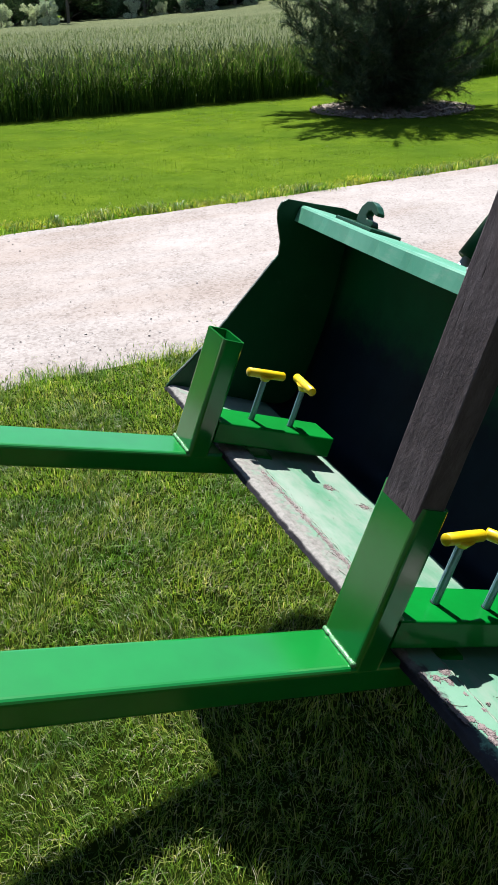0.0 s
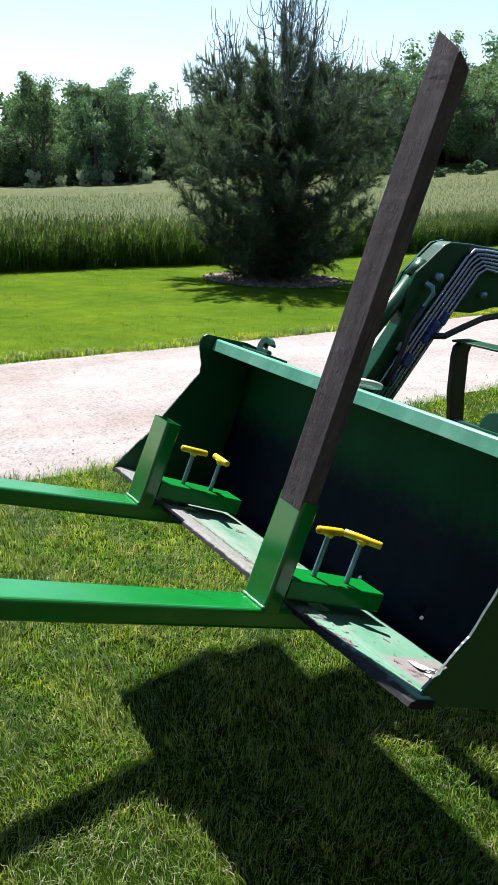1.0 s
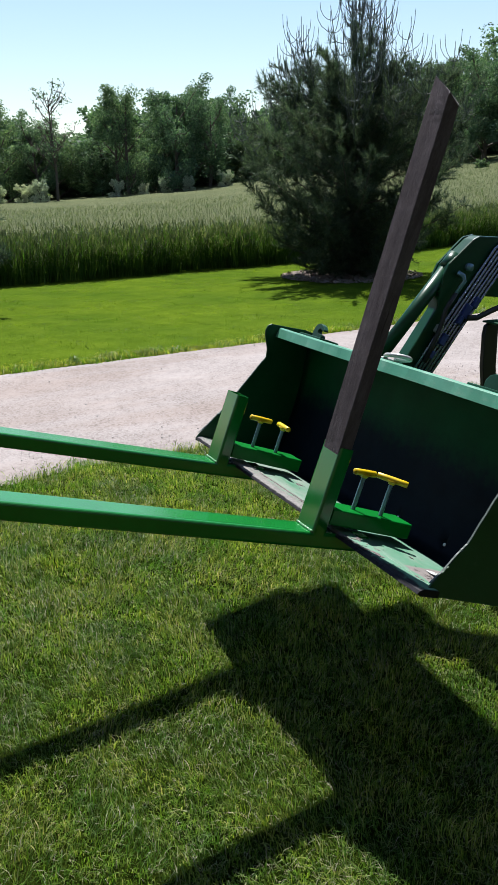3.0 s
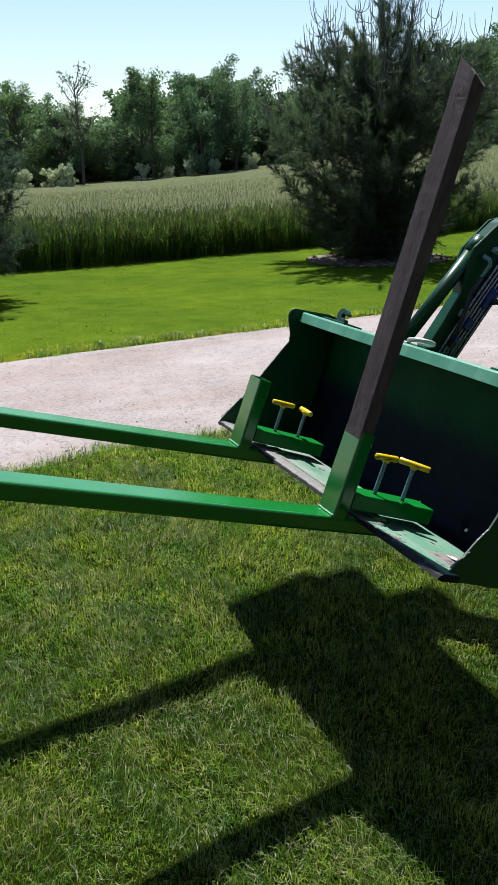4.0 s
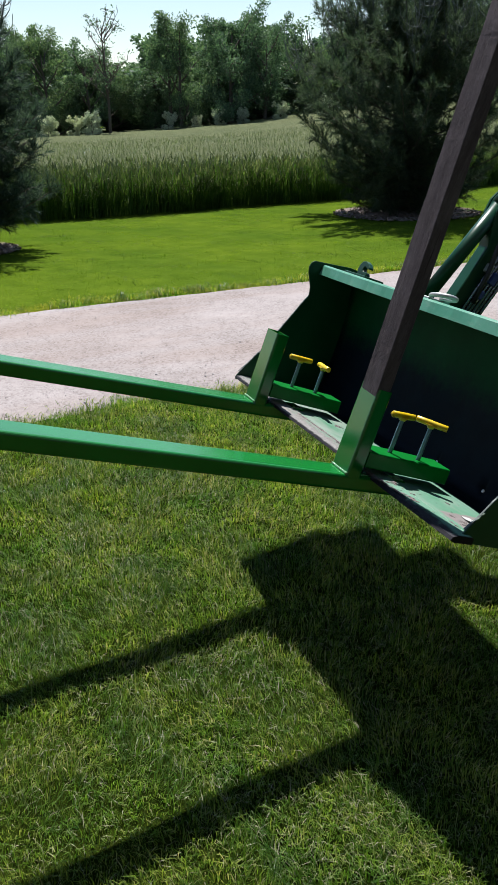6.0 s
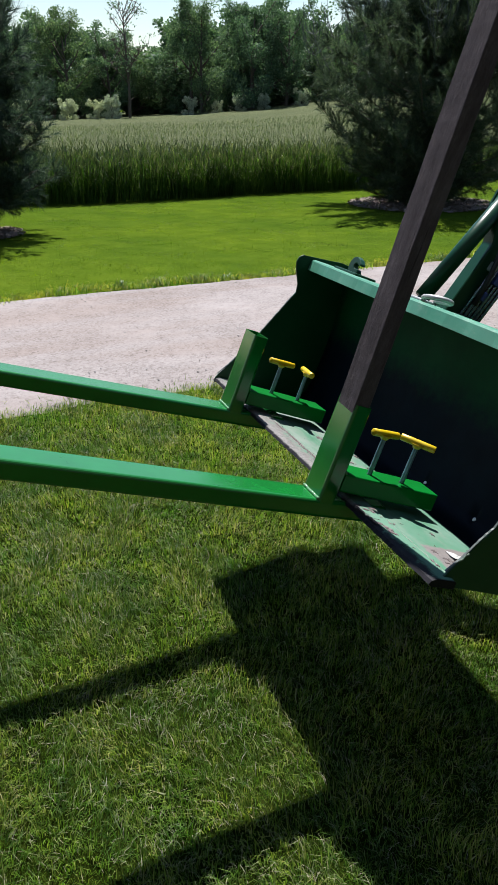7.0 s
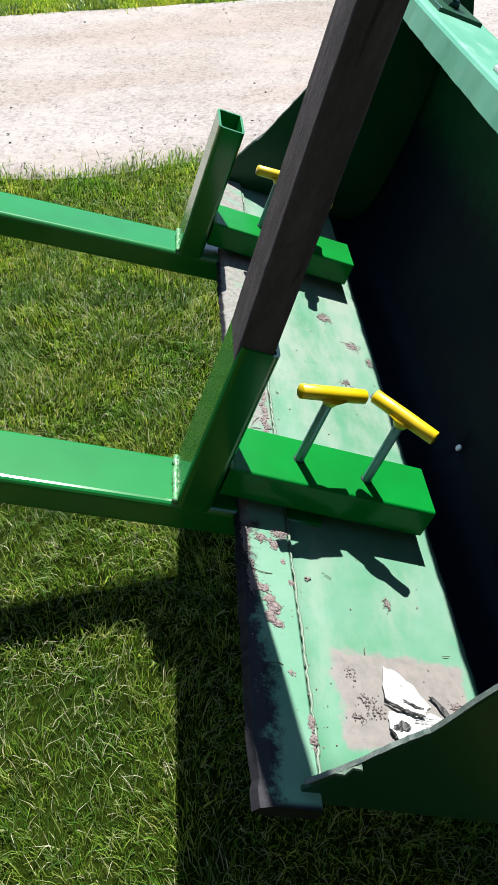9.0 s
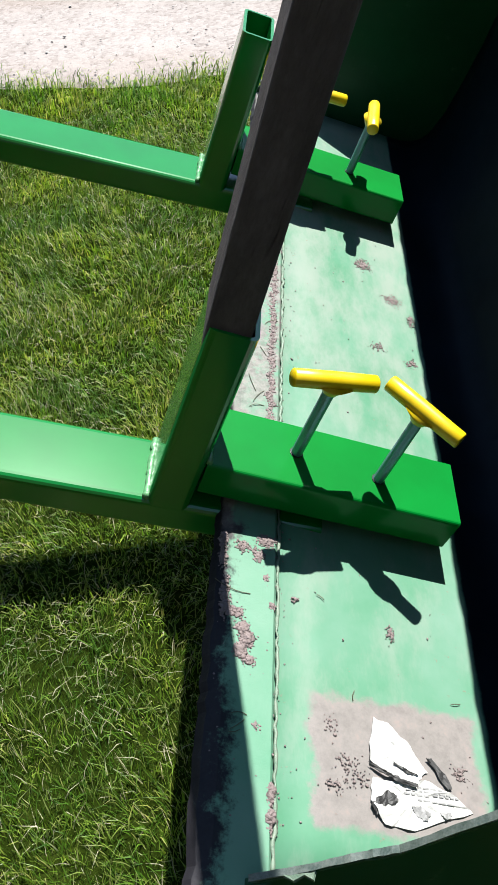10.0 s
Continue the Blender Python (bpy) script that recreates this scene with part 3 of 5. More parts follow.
SIDE = [(-0.008, -0.012), (-0.008, 0.006), (0.000, 0.022), (0.028, 0.068), (0.058, 0.122), (0.064, 0.126), (0.074, 0.145), (0.196, 0.418), (0.190, 0.450), (0.160, 0.505),
        (0.153, 0.530), (0.158, 0.550), (0.172, 0.5615), (0.250, 0.570), (0.345, 0.582), (0.405, 0.578), (0.450, 0.49), (0.456, 0.36), (0.440, 0.20), (0.418, 0.075), (0.396, 0.022),
        (0.365, -0.006), (0.30, -0.012)]
for w in (W0, W1):
    back_by = 0.042 if w == W0 else 0.0      # this cheek is worn back further along its front
    side = [(d + back_by * min(1.0, max(0.0, (0.42 - n) / 0.27)) if d < 0.25 else d, n) for d, n in SIDE]
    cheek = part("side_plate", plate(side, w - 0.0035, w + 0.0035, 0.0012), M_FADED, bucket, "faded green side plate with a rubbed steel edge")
    # wear strip along the sloping front of the cheek
    strip = bmesh.new()
    rng = random.Random(int(w * 1000))
    path = [(-0.004, 0.024), (0.028, 0.0705), (0.056, 0.1215), (0.075, 0.148), (0.115, 0.2375), (0.155, 0.327), (0.194, 0.4145)]
    path = [(d + back_by * min(1.0, max(0.0, (0.42 - n) / 0.27)), n) for d, n in path]
    fine = []
    for (a0, b0), (a1, b1) in zip(path, path[1:]):
        for k in range(6):
            s = k / 6
            fine.append((a0 + (a1 - a0) * s, b0 + (b1 - b0) * s))
    last = None
    for a0, b0 in fine:
        r = 0.0007 + rng.random() * 0.0013
        now = [strip.verts.new((a0 - 0.9 * r + x * r * 0.5, w + y * (0.0024 + rng.random() * 0.0008), b0 + z * r)) for x, y, z in ((-1, -1, 0.3), (-1, 1, 0.3), (1, 1, -0.6), (1, -1, -0.6))]
        if last:
            for k in range(4):
                strip.faces.new((last[k], last[(k + 1) % 4], now[(k + 1) % 4], now[k]))
        last = now
    bmesh.ops.recalc_face_normals(strip, faces=strip.faces)
    part("worn_edge", strip, simple("rubbed_steel_edge", (0.012, 0.030, 0.024), (0.15, 0.17, 0.155), 0.5, 60.0, 0.1, 0.5, 0.001), bucket,
         "pale rubbed steel edge of the side plate")


# white discs stand in for daylight showing through the two holes
for w in (-0.009, 0.251):
    part("hole_daylight", sweep([(0.393, w, 0.0440), (0.3885, w, 0.0455), (0.3870, w, 0.0460)], [0.0062, 0.0060, 0.0035], 12), simple("daylight_white", (0.74, 0.75, 0.76), (0.84, 0.85, 0.86), 0.4), bucket,
         "small white disc standing in for daylight through a hole")


def cutting_edge():
    bm = bmesh.new()
    rng = random.Random(8)
    rows = []
    for w in np.linspace(W0 - 0.022, W1 + 0.006, 150):
        j = 0.0022 * math.sin(w * 7) + 0.0017 * rng.uniform(-1, 1)
        rows.append([bm.verts.new(c) for c in ((-0.012 + j, w, -0.005), (-0.006 + j, w, 0.004 + rng.uniform(0, 0.001)), (0.006, w, 0.0105), (0.0575, w, 0.0115), (0.0610, w, 0.0075),
                                               (0.0610, w, -0.008), (0.0, w, -0.010))])
    for a, b in zip(rows, rows[1:]):
        for k in range(7):
            bm.faces.new((a[k], a[(k + 1) % 7], b[(k + 1) % 7], b[k]))
    bm.faces.new(rows[0])
    bm.faces.new(rows[-1][::-1])
    bmesh.ops.recalc_face_normals(bm, faces=bm.faces)
    return bm


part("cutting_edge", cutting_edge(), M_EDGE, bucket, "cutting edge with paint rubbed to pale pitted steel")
bead_rng = random.Random(3)
bead = [(0.0628 + bead_rng.uniform(-0.0015, 0.0015), w, 0.0085 + bead_rng.uniform(-0.001, 0.001)) for w in np.linspace(W0 + 0.01, W1 - 0.01, 220)]
part("weld_bead", sweep(bead, [0.0011 + bead_rng.random() * 0.0021 for _ in bead], 6), M_WELD, bucket, "rough weld bead along the cutting edge", True)

flake = bmesh.new()
flake_line = [(0.060, 0.050), (0.066, 0.060), (0.072, 0.069), (0.077, 0.077)]
flake_rows = []
for k, (d, n) in enumerate(flake_line):
    out = (0.002, 0.008, 0.005, 0.010)[k]
    flake_rows.append([flake.verts.new((d + e[0], W0 + e[1], n + e[2])) for e in ((0.002, 0.003, 0), (-0.002, 0.002, 0.002), (-0.004, -out, 0.003), (-0.003, -out - 0.001, 0.001))])
for a, b in zip(flake_rows, flake_rows[1:]):
    for k in range(4):
        flake.faces.new((a[k], a[(k + 1) % 4], b[(k + 1) % 4], b[k]))
flake.faces.new(flake_rows[0])
flake.faces.new(flake_rows[-1][::-1])
bmesh.ops.recalc_face_normals(flake, faces=flake.faces)
part("paint_flake", flake, M_WELD, bucket, "ragged pale flake curling off the side plate")


def chain_hook(w, flip):
    """Base plate and an upswept grab hook, welded to the rim."""
    hook = part("chain_hook", box(0.243, 0.335, w - 0.085, w + 0.085, 0.555, 0.566, 0.003), M_FADED, bucket, "dark green chain hook on a base plate")
    shape = [(-0.036, 0.0), (-0.040, 0.028), (-0.034, 0.048), (-0.018, 0.064), (0.004, 0.068), (0.026, 0.060), (0.044, 0.044), (0.043, 0.036), (0.030, 0.037), (0.014, 0.044),
             (0.003, 0.041), (-0.002, 0.031), (0.005, 0.022), (0.028, 0.020), (0.035, 0.012), (0.035, 0.0)]
    if flip > 0:     # the other one is a closed, rounded lug
        shape = [(-0.046, 0.0), (-0.046, 0.030), (-0.034, 0.048), (-0.014, 0.057), (0.014, 0.057), (0.034, 0.048), (0.046, 0.030), (0.046, 0.0)]
    part_bm = plate([(a, 0.561 + b * 0.92) for a, b in shape], -0.011, 0.011, 0.003)
    for v in part_bm.verts:
        v.co = (0.285 + v.co.y, w + flip * v.co.x, v.co.z)
    bmesh.ops.recalc_face_normals(part_bm, faces=part_bm.faces)
    ob = part("hook", part_bm, M_FADED, None)
    bm = bmesh.new()
    bm.from_mesh(hook.data)
    bm.from_mesh(ob.data)
    bm.to_mesh(hook.data)
    bm.free()
    bpy.data.objects.remove(ob)
    return hook


chain_hook(0.965, -1)
chain_hook(-0.095, 1)


def shackle():
    """A bright forged shackle lying on the rim, with its welded lug."""
    bm = box(0.235, 0.300, 0.425, 0.515, 0.5560, 0.566, 0.003)
    line = []
    for k in range(19):
        a = radians(-150 + 300 * k / 18)
        line.append((0.268 + 0.038 * math.sin(a), 0.390 - 0.050 * math.cos(a), 0.5775 + 0.008 * math.cos(a)))
    return join(bm, sweep(line, 0.0085, 8))


part("shackle", shackle(), M_BRIGHT, bucket, "bright silver shackle lying on the rim", True)

# arms, in the level frame: h back from the lip, w across, z up
ARM = [(0.585, 0.700), (0.948, 1.185), (0.972, 1.325), (0.998, 1.372), (1.120, 1.468), (1.150, 1.480), (1.250, 1.474), (2.25, 1.36), (2.25, 1.20), (1.42, 1.235), (1.30, 1.215),
       (1.200, 1.225), (1.105, 1.165), (0.722, 0.640), (0.645, 0.610)]


def rod(a, b, r, sides=14):
    return sweep([a, Vector(a).lerp(Vector(b), 0.5), b], r, sides)


def loader_arm(w, side):
    """One lift arm with its bucket cylinder, pins and hydraulic lines on the inner face."""
    arm = part("loader_arm", plate(ARM, w - 0.034, w + 0.034, 0.006), M_FADED, loader, "bent green steel lift arm")
    part("tilt_cylinder", rod((1.035, w + 0.002, 1.372), (0.690, w + 0.002, 1.000), 0.030, 18), M_FADED, arm, "green hydraulic cylinder", True)
    part("cylinder_rod", rod((0.692, w + 0.002, 1.002), (0.540, w + 0.002, 0.838), 0.014), M_BRIGHT, arm, "bright cylinder rod", True)
    part("end_cap", rod((1.060, w + 0.002, 1.398), (1.012, w + 0.002, 1.346), 0.036, 18), M_FADED, arm, smooth=True)
    face = w - side * 0.034
    for wide, at in ((0.032, (1.096, 1.354)), (0.026, (1.335, 1.285)), (0.026, (0.665, 0.690))):
        part("pin", rod((at[0], face + side * 0.01, at[1]), (at[0], face - side * 0.022, at[1]), wide * 0.5), M_ZINC, arm, "silver pivot pin", True)
    part("knee_plate", plate([(0.970, 1.290), (1.100, 1.395), (1.150, 1.474), (1.178, 1.484), (1.120, 1.474), (0.995, 1.370), (0.968, 1.320)], w + side * 0.036, w + side * 0.046), M_FADED, arm)
    part("pipe_tray", plate([(0.742, 0.820), (0.980, 1.125), (1.228, 1.432), (1.268, 1.440), (1.350, 1.402), (1.300, 1.350), (1.105, 1.125), (0.840, 0.790)], face - side * 0.002, face - side * 0.006), M_BLACK, arm,
         "dark tray behind the hydraulic pipes")
    for k in range(6):
        o = 0.019 * k
        z_off = face - side * (0.012 + 0.002 * (k % 2))
        line = [(0.752 + 0.0165 * k, z_off, 0.83 - 0.006 * k), (0.990 + 0.0215 * k, z_off, 1.140 - 0.0015 * k), (1.225 + 0.72 * o, z_off, 1.425 - 0.62 * o), (1.262 + 0.72 * o, z_off, 1.452 - 0.72 * o),
                (1.32 + 0.6 * o, z_off, 1.450 - 0.80 * o), (2.15, z_off, 1.362 - o)]
        part("hydraulic_pipe", sweep(line, 0.0062, 8), M_PIPE, arm, "plated steel hydraulic pipe", True)
    for at, size, mt in (((1.085, 1.172), 0.030, M_BLUE), ((1.135, 1.205), 0.024, M_BLUE), ((0.972, 1.060), 0.026, M_BLUE), ((0.950, 1.105), 0.018, M_BRIGHT), ((1.055, 1.135), 0.018, M_BLUE),
                         ((0.915, 1.000), 0.018, M_BLUE)):
        clampb = box(-size, size, -0.018, 0.018, -size * 0.55, size * 0.55, 0.004)
        bmesh.ops.rotate(clampb, verts=clampb.verts, matrix=Matrix.Rotation(radians(-56), 3, "Y"))
        bmesh.ops.translate(clampb, verts=clampb.verts, vec=(at[0], face - side * 0.016, at[1]))
        part("pipe_clamp", clampb, mt, arm, "small hydraulic fitting")
    elbow = [(1.035, face - side * 0.012, 1.335), (1.052, face - side * 0.030, 1.322), (1.058, face - side * 0.032, 1.300), (1.018, face - side * 0.030, 1.250)]
    part("elbow_fitting", sweep(elbow, [0.011, 0.010, 0.009, 0.008], 8), M_ZINC, arm, "bright elbow fitting", True)
    line = [(1.018, face - side * 0.030, 1.250), (0.972, face - side * 0.030, 1.190), (0.955, face - side * 0.028, 1.130), (0.930, face - side * 0.028, 1.070), (0.880, face - side * 0.025, 0.97)]
    part("hose", sweep(line, 0.010, 8), M_RUBBER, arm, "black rubber hose", True)
    line = [(1.085, face - side * 0.035, 1.145), (1.135, face - side * 0.036, 1.142), (1.22, face - side * 0.040, 1.172), (1.32, face - side * 0.040, 1.202), (1.45, face - side * 0.036, 1.212), (1.8, face - side * 0.03, 1.24)]
    part("hose", sweep(line, 0.0125, 8), M_RUBBER, arm, "black rubber hose", True)
    # upright that carries the arm
    part("mast", box(2.16, 2.30, w - 0.05, w + 0.05, -0.07, 1.46, 0.01), M_FADED, arm, "green loader mast post")
    return arm


loader_arm(0.85, 1)
loader_arm(-0.05, -1)
part("carrier_box", plate([(0.430, 0.570), (0.580, 0.545), (0.625, 0.620), (0.645, 0.850), (0.615, 0.945), (0.562, 0.980), (0.492, 0.740)], -0.36, 1.165, 0.008), M_FADED, loader,
     "green boxed carrier across the back of the bucket")
part("cross_tube", rod((0.86, -0.05, 0.86), (0.86, 0.85, 0.86), 0.04, 18), M_FADED, loader, "green cross tube between the arms", True)
BRACKET = [(0.462, 0.53), (0.84, 0.56), (0.90, 0.76), (0.83, 0.94), (0.63, 0.985), (0.555, 0.93), (0.505, 0.72)]
for w in (0.85, -0.05):
    part("bucket_bracket", plate(BRACKET, w - 0.06, w - 0.045, 0.003), M_FADED, loader, "green bucket bracket")
    part("bucket_bracket", plate(BRACKET, w + 0.045, w + 0.06, 0.003), M_FADED, loader, "green bucket bracket")

guard = empty("brush_guard", LEVEL, "black tractor brush guard with a green top bar", "brush guard")
for w in (0.70, 0.10):
    bar = [(1.112, -0.07), (1.128, 0.82), (1.108, 0.95), (1.106, 1.085), (1.112, 1.118), (1.132, 1.134), (1.205, 1.134), (1.205, 1.120), (1.185, 1.116), (1.176, 1.090), (1.180, 0.95), (1.195, 0.82), (1.190, -0.07)]
    part("guard_post", plate(bar, w - 0.012, w + 0.012, 0.003), M_BLACK, guard, "black flat-bar upright")
part("top_bar", box(1.108, 1.190, 0.085, 0.715, 1.134, 1.142, 0.003), M_FADED, guard, "sunlit green top bar")
part("cross_bar", box(1.135, 1.165, 0.11, 0.69, 0.800, 0.845, 0.004), M_BLUE, guard, "blue cross bar")
part("cross_bar", box(1.135, 1.165, 0.11, 0.69, 0.30, 0.35, 0.004), M_BLACK, guard)

# ---- clamp-on forks ----


def t_bolt(parent, d, w, turn, top=0.2):
    """Threaded clamp screw with a yellow grip, standing on the clamp bar."""
    line, rad = [], []
    for k in range(90):
        n = 0.024 + (top - 0.035) * k / 89
        line.append((d, w, n))
        rad.append(0.0072 if k % 2 else 0.00695)
    bolt = part("clamp_screw", sweep(line, rad, 12), M_ZINC, parent, "zinc-plated threaded screw")
    a = radians(turn)
    ux, uy = math.cos(a), math.sin(a)
    grip = sweep([(d - ux * 0.0505, w - uy * 0.0505, top), (d - ux * 0.049, w - uy * 0.049, top), (d - ux * 0.018, w - uy * 0.018, top), (d, w, top), (d + ux * 0.018, w + uy * 0.018, top),
                  (d + ux * 0.049, w + uy * 0.049, top), (d + ux * 0.0505, w + uy * 0.0505, top)], [0.0088, 0.0102, 0.0104, 0.0106, 0.0104, 0.0102, 0.0088], 14)
    neck = sweep([(d, w, top - 0.016), (d, w, top - 0.010), (d, w, top - 0.003)], [0.0095, 0.0125, 0.017], 14)
    for v in neck.verts:
        x, y = v.co.x - d, v.co.y - w
        along = x * ux + y * uy
        if v.co.z > top - 0.007:
            v.co.x += ux * along * 0.5
            v.co.y += uy * along * 0.5
    part("grip", join(grip, neck), M_YELLOW, bolt, "yellow vinyl T-grip", True)
    part("washer", sweep([(d, w, 0.0775), (d, w, 0.0790)], 0.0085, 14), M_BLACK, bolt)
    return bolt


def clamp_fork(shift, screws, label):
    """Fork tine, upright socket and clamp bar welded from rectangular tube, gripping the bucket lip."""
    m = BUCKET @ Matrix.Translation((0, shift, 0))
    fork = empty("clamp_on_fork", m, label, "pallet fork", "clamp-on forks on the bucket lip")
    a, b = 0.0305, 0.1315
    mid, half = (a + b) / 2, (b - a) / 2
    drop = 0.074
    part("tine", tube((-1.22, mid, -0.0315 - drop * 1.125), (0.12, mid, -0.0315 + drop * 0.215), (0, 1, 0), half, 0.0255, 0.005, 0.009), M_ENAMEL, fork, "glossy green fork tine")
    part("tine_tip", box(-1.226, -1.2195, a + 0.002, b - 0.002, -0.0315 - drop * 1.125 - 0.024, -0.0315 - drop * 1.125 + 0.024, 0.002), M_ENAMEL, fork)
    part("socket", tube((-0.0705, mid, -0.020), (-0.0705, mid, 0.265), (0, 1, 0), half - 0.0002, 0.0255, 0.0048, 0.0085), M_ENAMEL, fork, "hollow green upright socket")
    part("clamp_bar", tube((-0.0445, mid, 0.0525), (0.268, mid, 0.0525), (0, 1, 0), half - 0.0015, 0.0255, 0.005, 0.0045), M_SATIN, fork, "green clamp bar lying on the bucket lip")
    part("end_cap", box(0.262, 0.2672, a + 0.005, b - 0.005, 0.030, 0.075, 0.001), M_SATIN, fork)
    rng = random.Random(int(shift * 100) + 1)
    line = [(-0.0975 + rng.uniform(-0.001, 0.001), w, -0.004 + rng.uniform(-0.001, 0.001)) for w in np.linspace(a + 0.004, b - 0.004, 26)]
    part("weld", sweep(line, [0.0035 + rng.random() * 0.002 for _ in line], 6), M_WELD_GREEN, fork, "painted weld seam", True)
    line = [(-0.0435 + rng.uniform(-0.001, 0.001), w, 0.079 + rng.uniform(-0.001, 0.001)) for w in np.linspace(a + 0.004, b - 0.004, 20)]
    part("weld", sweep(line, [0.003 + rng.random() * 0.0015 for _ in line], 6), M_WELD_GREEN, fork, "painted weld seam", True)
    for d, w, turn, top in screws:
        t_bolt(fork, d, w, turn, top)
    return fork


clamp_fork(0.0, [(0.060, 0.083, 14.0, 0.2), (0.164, 0.072, -40.0, 0.2)], "glossy green clamp-on fork, its socket holding a dark timber post")
clamp_fork(0.732, [(0.060, 0.083, 6.0, 0.192), (0.164, 0.076, 84.0, 0.186)], "glossy green clamp-on fork with an empty upright socket")

# ---- timber post ----


def timber():
    bm = bmesh.new()
    rng = random.Random(12)
    rows, steps = [], 46
    for k in range(steps + 1):
        n = -0.015 + (1.355 + 0.015) * k / steps
        lean, tip_w = -0.069 * max(0.0, n - 0.22), -0.048 * max(0.0, n - 0.22)
        ring = []
        for u, v in rounded_ring(0.0225, 0.0445, 0.003, 2):
            top = 0.0
            if k > steps - 5:     # split slantwise, lower on one side, with a hollow
                top = (-0.072 * max(0.0, 0.5 - v / 0.089) ** 0.8 - 0.018 * max(0.0, u / 0.0205) - 0.011 * max(0.0, v / 0.0445)) * (1.0 - 0.2 * (steps - k))
                if k == steps:
                    top += rng.uniform(-0.007, 0.005)
            ring.append(bm.verts.new((-0.0720 + lean + u + rng.uniform(-0.0003, 0.0003), 0.081 + v + tip_w + rng.uniform(-0.0003, 0.0003), n + top)))
        rows.append(ring)
    m = len(rows[0])
    for a, b in zip(rows, rows[1:]):
        for q in range(m):
            bm.faces.new((a[q], a[(q + 1) % m], b[(q + 1) % m], b[q]))
    bm.faces.new(rows[0][::-1])
    bm.faces.new(rows[-1]).material_index = 1     # pale end grain on the split
    bmesh.ops.recalc_face_normals(bm, faces=bm.faces)
    return bm


post = part("timber_post", timber(), M_WOOD)
post.data.materials.append(simple("end_grain", (0.085, 0.078, 0.082), (0.19, 0.18, 0.185), 0.9, 120.0, 0.0, 0.7, 0.002))
post.matrix_world = BUCKET
tagged(post, "dark weathered timber post with a split top standing in the socket", "post")

# ---- dirt and torn sticker on the bucket floor ----


def crumbs():
    """Crusts and crumbs of dried mud along the weld, the lip and the floor."""
    rng = np.random.default_rng(21)
    t = (1 + 5 ** 0.5) / 2
    ico = np.array([(-1, t, 0), (1, t, 0), (-1, -t, 0), (1, -t, 0), (0, -1, t), (0, 1, t), (0, -1, -t), (0, 1, -t), (t, 0, -1), (t, 0, 1), (-t, 0, -1), (-t, 0, 1)]) / 1.9
    faces = np.array([(0, 11, 5), (0, 5, 1), (0, 1, 7), (0, 7, 10), (0, 10, 11), (1, 5, 9), (5, 11, 4), (11, 10, 2), (10, 7, 6), (7, 1, 8), (3, 9, 4), (3, 4, 2), (3, 2, 6), (3, 6, 8),
                      (3, 8, 9), (4, 9, 5), (2, 4, 11), (6, 2, 10), (8, 6, 7), (9, 8, 1)])
    # patches: depth and width on the floor, spread in depth and width, count, largest grain
    patches = [(0.048, -0.004, 0.010, 0.007, 150, 3.0), (-0.004, -0.013, 0.004, 0.010, 70, 2.2), (-0.003, -0.037, 0.004, 0.010, 70, 2.2), (0.019, -0.016, 0.009, 0.007, 60, 1.8),
               (0.038, -0.025, 0.006, 0.007, 70, 2.6), (0.001, -0.080, 0.004, 0.014, 80, 2.2), (0.004, -0.100, 0.006, 0.010, 80, 2.4), (0.016, -0.104, 0.007, 0.006, 70, 2.2),
               (0.024, -0.122, 0.006, 0.007, 110, 3.2), (0.029, -0.134, 0.006, 0.007, 130, 3.4), (0.022, -0.148, 0.005, 0.007, 100, 3.2), (0.032, -0.157, 0.005, 0.004, 70, 2.8),
               (0.057, -0.088, 0.004, 0.005, 24, 2.2), (0.048, -0.053, 0.004, 0.004, 18, 2.0), (0.085, -0.069, 0.004, 0.003, 12, 1.6), (0.199, -0.088, 0.004, 0.010, 40, 1.3),
               (0.060, -0.287, 0.004, 0.008, 120, 3.0), (0.061, -0.310, 0.004, 0.009, 150, 3.2), (0.140, -0.243, 0.012, 0.009, 34, 0.9), (0.149, -0.258, 0.013, 0.009, 30, 0.9),
               (0.125, -0.267, 0.010, 0.006, 26, 0.9), (0.042, -0.225, 0.004, 0.003, 14, 1.8), (0.124, -0.210, 0.010, 0.012, 18, 0.9), (0.263, -0.236, 0.008, 0.008, 34, 1.3),
               (0.211, 0.639, 0.012, 0.014, 130, 1.9), (0.260, 0.556, 0.014, 0.012, 90, 1.8), (0.290, 0.515, 0.006, 0.014, 60, 1.8), (0.225, 0.423, 0.010, 0.008, 40, 1.4), (0.280, 0.401, 0.010, 0.008, 46, 1.6)]
    for w in np.linspace(0.165, 0.665, 34):     # ridge along the weld between the forks
        patches.append((0.047 + rng.uniform(-0.003, 0.003), w, 0.0045, 0.008, int(rng.uniform(20, 62)), 2.6))
    at, size = [], []
    for d, w, sd, sw, count, big in patches:
        count = int(count * 1.5)
        p = np.stack([d + rng.normal(0, sd * 0.62, count), w + rng.normal(0, sw * 0.62, count)], 1)
        near = np.exp(-(((p[:, 0] - d) / sd) ** 2 + ((p[:, 1] - w) / sw) ** 2) * 0.5)
        at.append(p)
        size.append((0.55 + big * 0.95 * near * rng.random(count)) * 0.001)
    count = 420     # loose grit, most of it by the weld
    at.append(np.stack([np.where(rng.random(count) < 0.5, 0.062 + rng.normal(0, 0.012, count), rng.uniform(-0.005, 0.295, count)), rng.uniform(-0.35, 1.12, count)], 1))
    size.append(rng.uniform(0.0003, 0.0011, count))
    at, size = np.concatenate(at), np.concatenate(size)
    keep = (at[:, 0] > -0.014) & (at[:, 0] < 0.30) & (at[:, 1] > W0 + 0.01)
